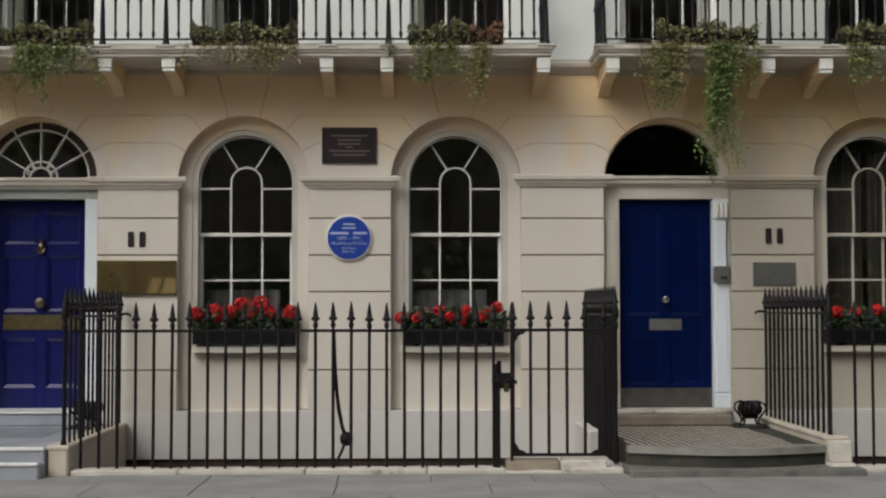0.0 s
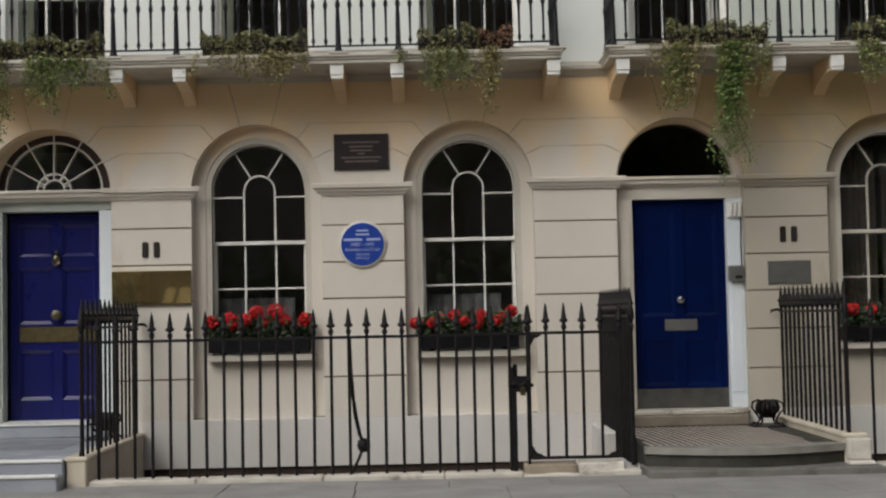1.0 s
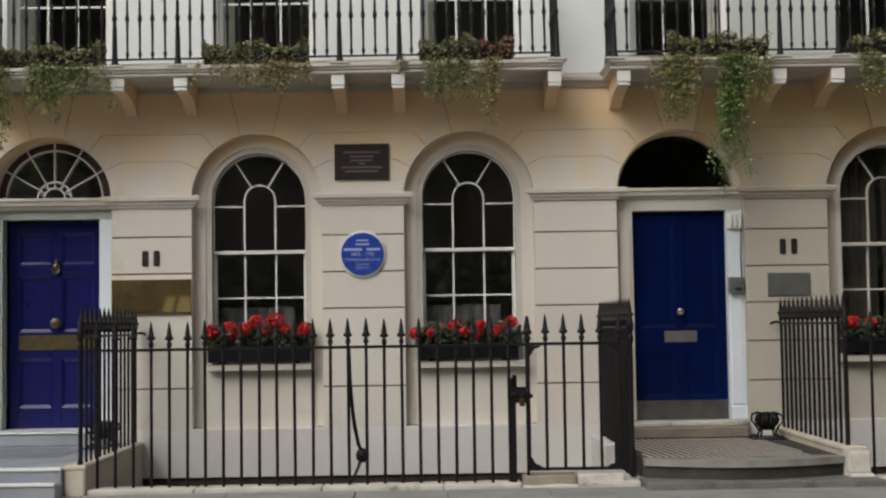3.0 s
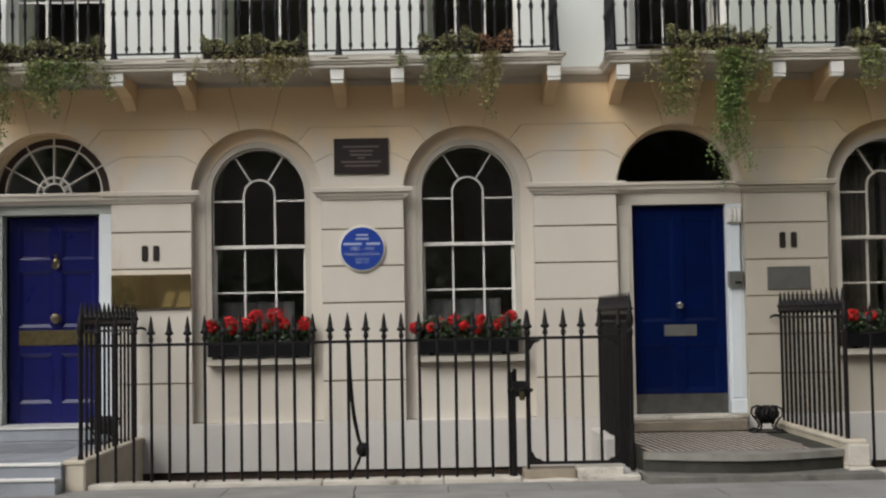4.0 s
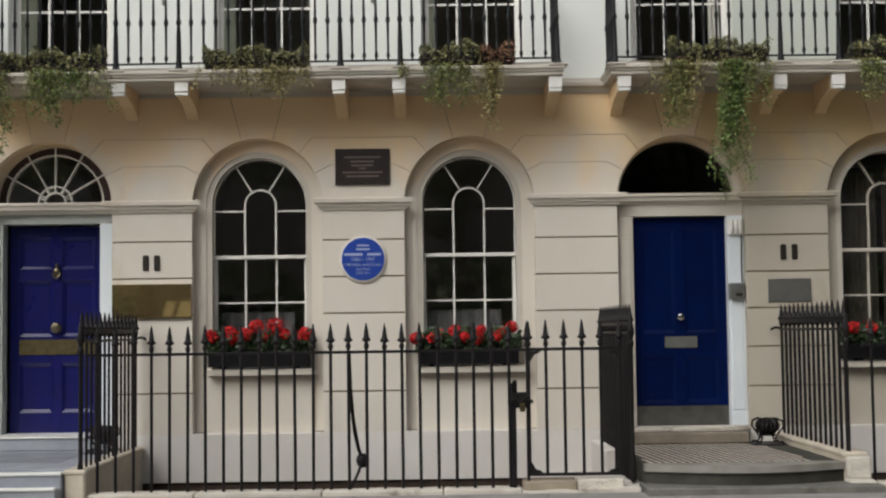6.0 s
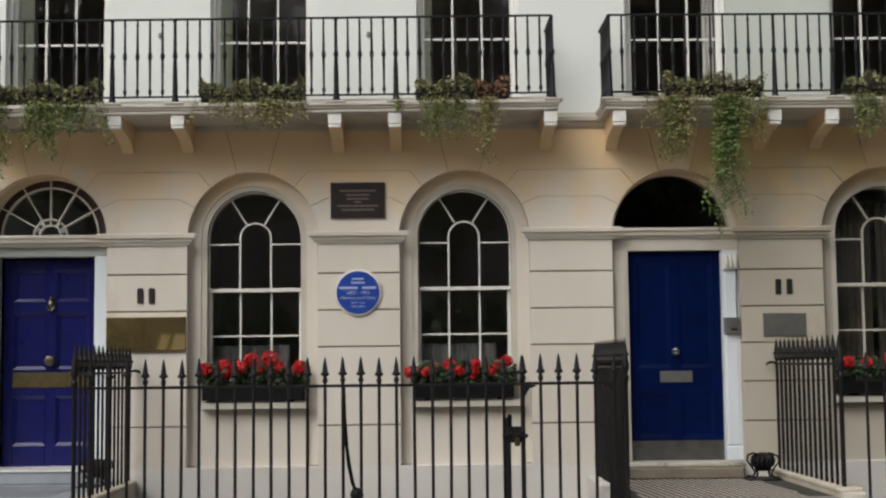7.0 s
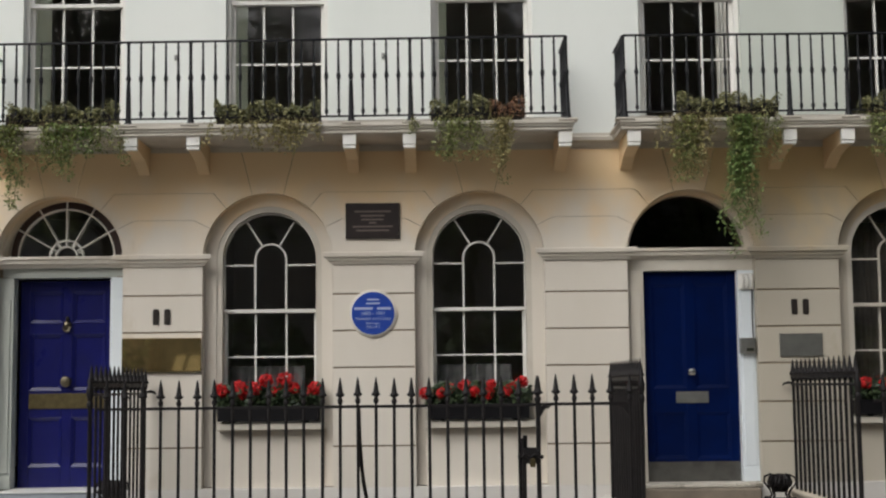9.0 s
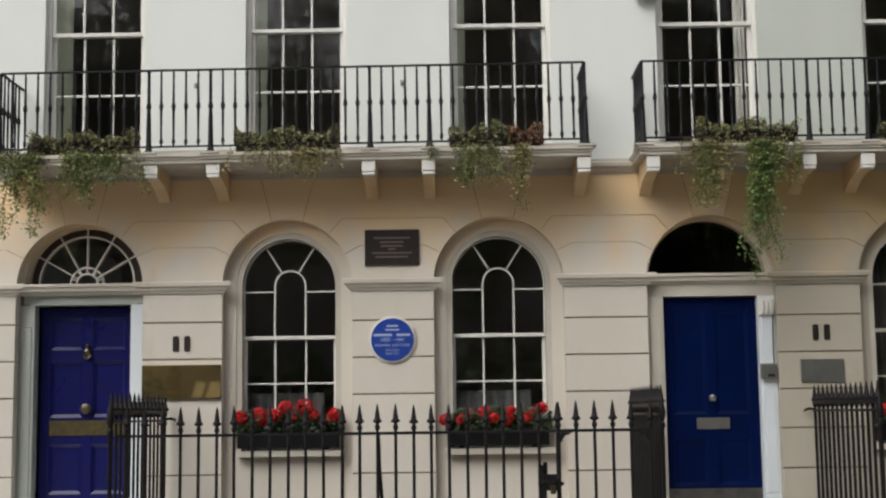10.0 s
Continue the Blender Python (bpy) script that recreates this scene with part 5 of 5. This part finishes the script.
# The two trees at y -13 and -12 are added, unseen, to shade the right.
for k, (x, y, h) in enumerate(((-17, -37, 22), (-13.5, -40, 23), (-2, -38, 22), (5, -39, 23), (12, -37, 22), (20, -40, 22), (-25, -41, 22), (1.5, -46, 24), (-13, -48, 25), (12, -48, 24), (13.5, -13, 17), (20, -12, 17), (27, -38, 18))):
    tree(x, y, h, 40 + k)


def shrubs():
    """A tall clipped shrubbery added to darken the panes' reflections, with a gap for the polished plate's bright
    patch.
    """
    rng = random.Random(77)
    for x0, x1 in ((-45, -8.75), (-6.9, 45)):
        bm, spots = bmesh.new(), []
        for _ in range(int((x1 - x0) * 130)):
            x = rng.uniform(x0, x1)
            spots.append((x, rng.gauss(-26, 0.5), -0.1 + (3.4 + 0.7 * math.sin(x * 0.7) + 0.4 * math.sin(x * 2.3)) * rng.random() ** 0.8))
        leaves(bm, spots, 0.42, rng)
        tagged(part("shrubbery", bm, TREELEAF), "dense green shrubbery added to darken the window reflections", "shrubs", kind="stuff")


shrubs()
bm = boxes((-60, 60, -75, -70, -0.14, 14))
tagged(part("backdrop", bm, material("grey_stone_terrace", rgb(116, 112, 104), rgb(96, 92, 86), rough=0.8, scale=0.5)), "grey stone terrace on the far side of the square", "backdrop", kind="structure")


def add_plate_reflector():
    """A low pale reflector added across the road, out of view, for the bright patch in the polished plate."""
    h = empty("plate_reflector", -7.62, -27.6, -0.14, "low pale reflector with a sloping roof, added for the brass plate", "garden house")
    part("wall", boxes((-0.5, 0.5, -1.0, 0.6, 0.0, 1.9), bevel=0.03), COPING_PALE, h)
    bm = bmesh.new()
    for x0, x1 in ((-0.56, -0.28), (-0.14, 0.56)):
        lo = [bm.verts.new((x, y, z)) for x, y, z in ((x0, 0.7, 1.9), (x1, 0.7, 1.9), (x1, -0.5, 2.62), (x0, -0.5, 2.62))]
        hi = [bm.verts.new((v.co.x, v.co.y, v.co.z + 0.08)) for v in lo]
        for k in range(4):
            bm.faces.new((lo[k], lo[(k + 1) % 4], hi[(k + 1) % 4], hi[k]))
        bm.faces.new(hi)
        bm.faces.new(lo[::-1])
    part("roof", bm, COPING_PALE, h)


add_plate_reflector()


# ---------------------------------------------------------------- pieces: wall blocks, voussoirs, flags, tiles
def wall_blocks():
    g = 0.008
    for i in range(6):
        x0 = LEFT_END if i == 0 else BAYS[i - 1] + HALF[i - 1]
        x1 = RIGHT_END if i == 5 else BAYS[i] - HALF[i]
        for z0, z1 in zip(COURSES, COURSES[1:]):
            bm = prism(bmesh.new(), [(x0, z0 + g), (x1, z0 + g), (x1, z1 - g), (x0, z1 - g)], 0.0, 0.05, 0.005)
            part("stucco_block", bm, paint(i), WALL)
            # sides of the pier down into the recess
            part("pier_core", boxes((x0 + 0.001, x1 - 0.001, 0.02, BACK, z0 + 0.002, z1 - 0.002)), paint(i), WALL)

    def on(cx, hw, a, r=None):
        rr = hw if r is None else r
        return (cx + rr * math.cos(a), SPRING + rr * math.sin(a))

    def arc(cx, hw, a0, a1, n=8):
        return [on(cx, hw, a0 + (a1 - a0) * k / n) for k in range(n + 1)]

    A = [math.asin((IMPOST_TOP - 0.05 - SPRING) / 0.71), radians(27), radians(50), radians(76)]
    tops = [BAND_1, BAND_2, BAND_TOP]
    for i in range(6):
        # the spandrel between arch i-1 (its right flank) and arch i (its left flank)
        for c in range(3):
            pts = []
            z1 = tops[c] - 0.002
            zlow = (IMPOST_TOP - 0.05 if c == 0 else tops[c - 1]) + 0.002
            e0, e1 = A[c] + (0.003 if c else 0), A[c + 1] - 0.003
            if i == 5:
                right = [(RIGHT_END, zlow), (RIGHT_END, z1)]
            else:
                cx, hw = BAYS[i], HALF[i]
                right = []
                if c:
                    k = (zlow - SPRING) / math.sin(e0)
                    right.append((cx - k * math.cos(e0), zlow))
                right += [(2 * cx - x, z) for x, z in arc(cx, hw, e0, e1)]
                k = (z1 - SPRING) / math.sin(e1)
                right.append((cx - k * math.cos(e1), z1))
            if i == 0:
                left = [(LEFT_END, z1), (LEFT_END, zlow)]
            else:
                cx, hw = BAYS[i - 1], HALF[i - 1]
                left = []
                k = (z1 - SPRING) / math.sin(e1)
                left.append((cx + k * math.cos(e1), z1))
                left += arc(cx, hw, e1, e0)
                if c:
                    k = (zlow - SPRING) / math.sin(e0)
                    left.append((cx + k * math.cos(e0), zlow))
            pts = right + left
            part("spandrel_block", prism(bmesh.new(), pts, 0.0, 0.05, 0.002), paint(i), WALL)
        if i < 5:
            cx, hw, e = BAYS[i], HALF[i], A[3] + 0.003
            k = (BAND_TOP - SPRING) / math.sin(e)
            pts = arc(cx, hw, e, math.pi - e) + [(cx - k * math.cos(e), BAND_TOP), (cx + k * math.cos(e), BAND_TOP)]
            part("keystone", prism(bmesh.new(), pts, 0.0, 0.05, 0.003), STUCCO, WALL)
            bm = strip(bmesh.new(), [on(cx, hw + 0.0005, a) for a in [math.pi * k / 28 for k in range(29)]], [on(cx, hw + 0.03, a) for a in [math.pi * k / 28 for k in range(29)]], 0.02, BACK)
            part("arch_soffit", bm, paint(i), WALL)


wall_blocks()


def flags():
    rng = random.Random(5)
    y = -2.475
    for row, d in enumerate((0.62, 0.75, 0.68, 0.8, 0.6)):
        x = -6.0 - rng.random()
        while x < 6.2:
            w = rng.uniform(0.75, 1.35)
            bm = boxes((x + 0.004, x + w - 0.004, y - d + 0.004, y - 0.004, -0.05, 0.0 + rng.uniform(-0.003, 0.002)), bevel=0.004)
            part("flagstone", bm, STONE, PAVEMENT)
            x += w
        y -= d


flags()


def tiles():
    """Narrow tiles in slanting bands of two tones across the landing."""
    w, rows = 0.036, 5
    y0, y1, x0, x1, sh = -2.28, -0.31, 2.02, 3.78, 0.08
    depth = (y1 - y0) / rows
    meshes = []
    for mat, h in ((TILE_A, 0.0215), (TILE_B, 0.0145)):
        bm = bmesh.new()
        q = [(-h + 0.0005, 0.002), (h - 0.0005, 0.002), (h - 0.0005 - sh * depth, depth - 0.002), (-h + 0.0005 - sh * depth, depth - 0.002)]
        lo, hi = [bm.verts.new((x, y, -0.01)) for x, y in q], [bm.verts.new((x, y, 0.004)) for x, y in q]
        for k in range(4):
            bm.faces.new((lo[k], lo[(k + 1) % 4], hi[(k + 1) % 4], hi[k]))
        bm.faces.new(hi)
        meshes.append(mesh_of(bm, "tile", mat))
    n = int((x1 - x0) / w)
    for j in range(rows):
        for i in range(-10, n + 10):
            x = x0 + w * (i + 0.5) - sh * depth * j
            if x - sh * depth < x0 or x > x1 - 0.22:
                continue
            ob = new("tile", meshes[i % 2])
            ob.parent, ob.location = LANDING, (x, y0 + depth * j, 0.263)


tiles()
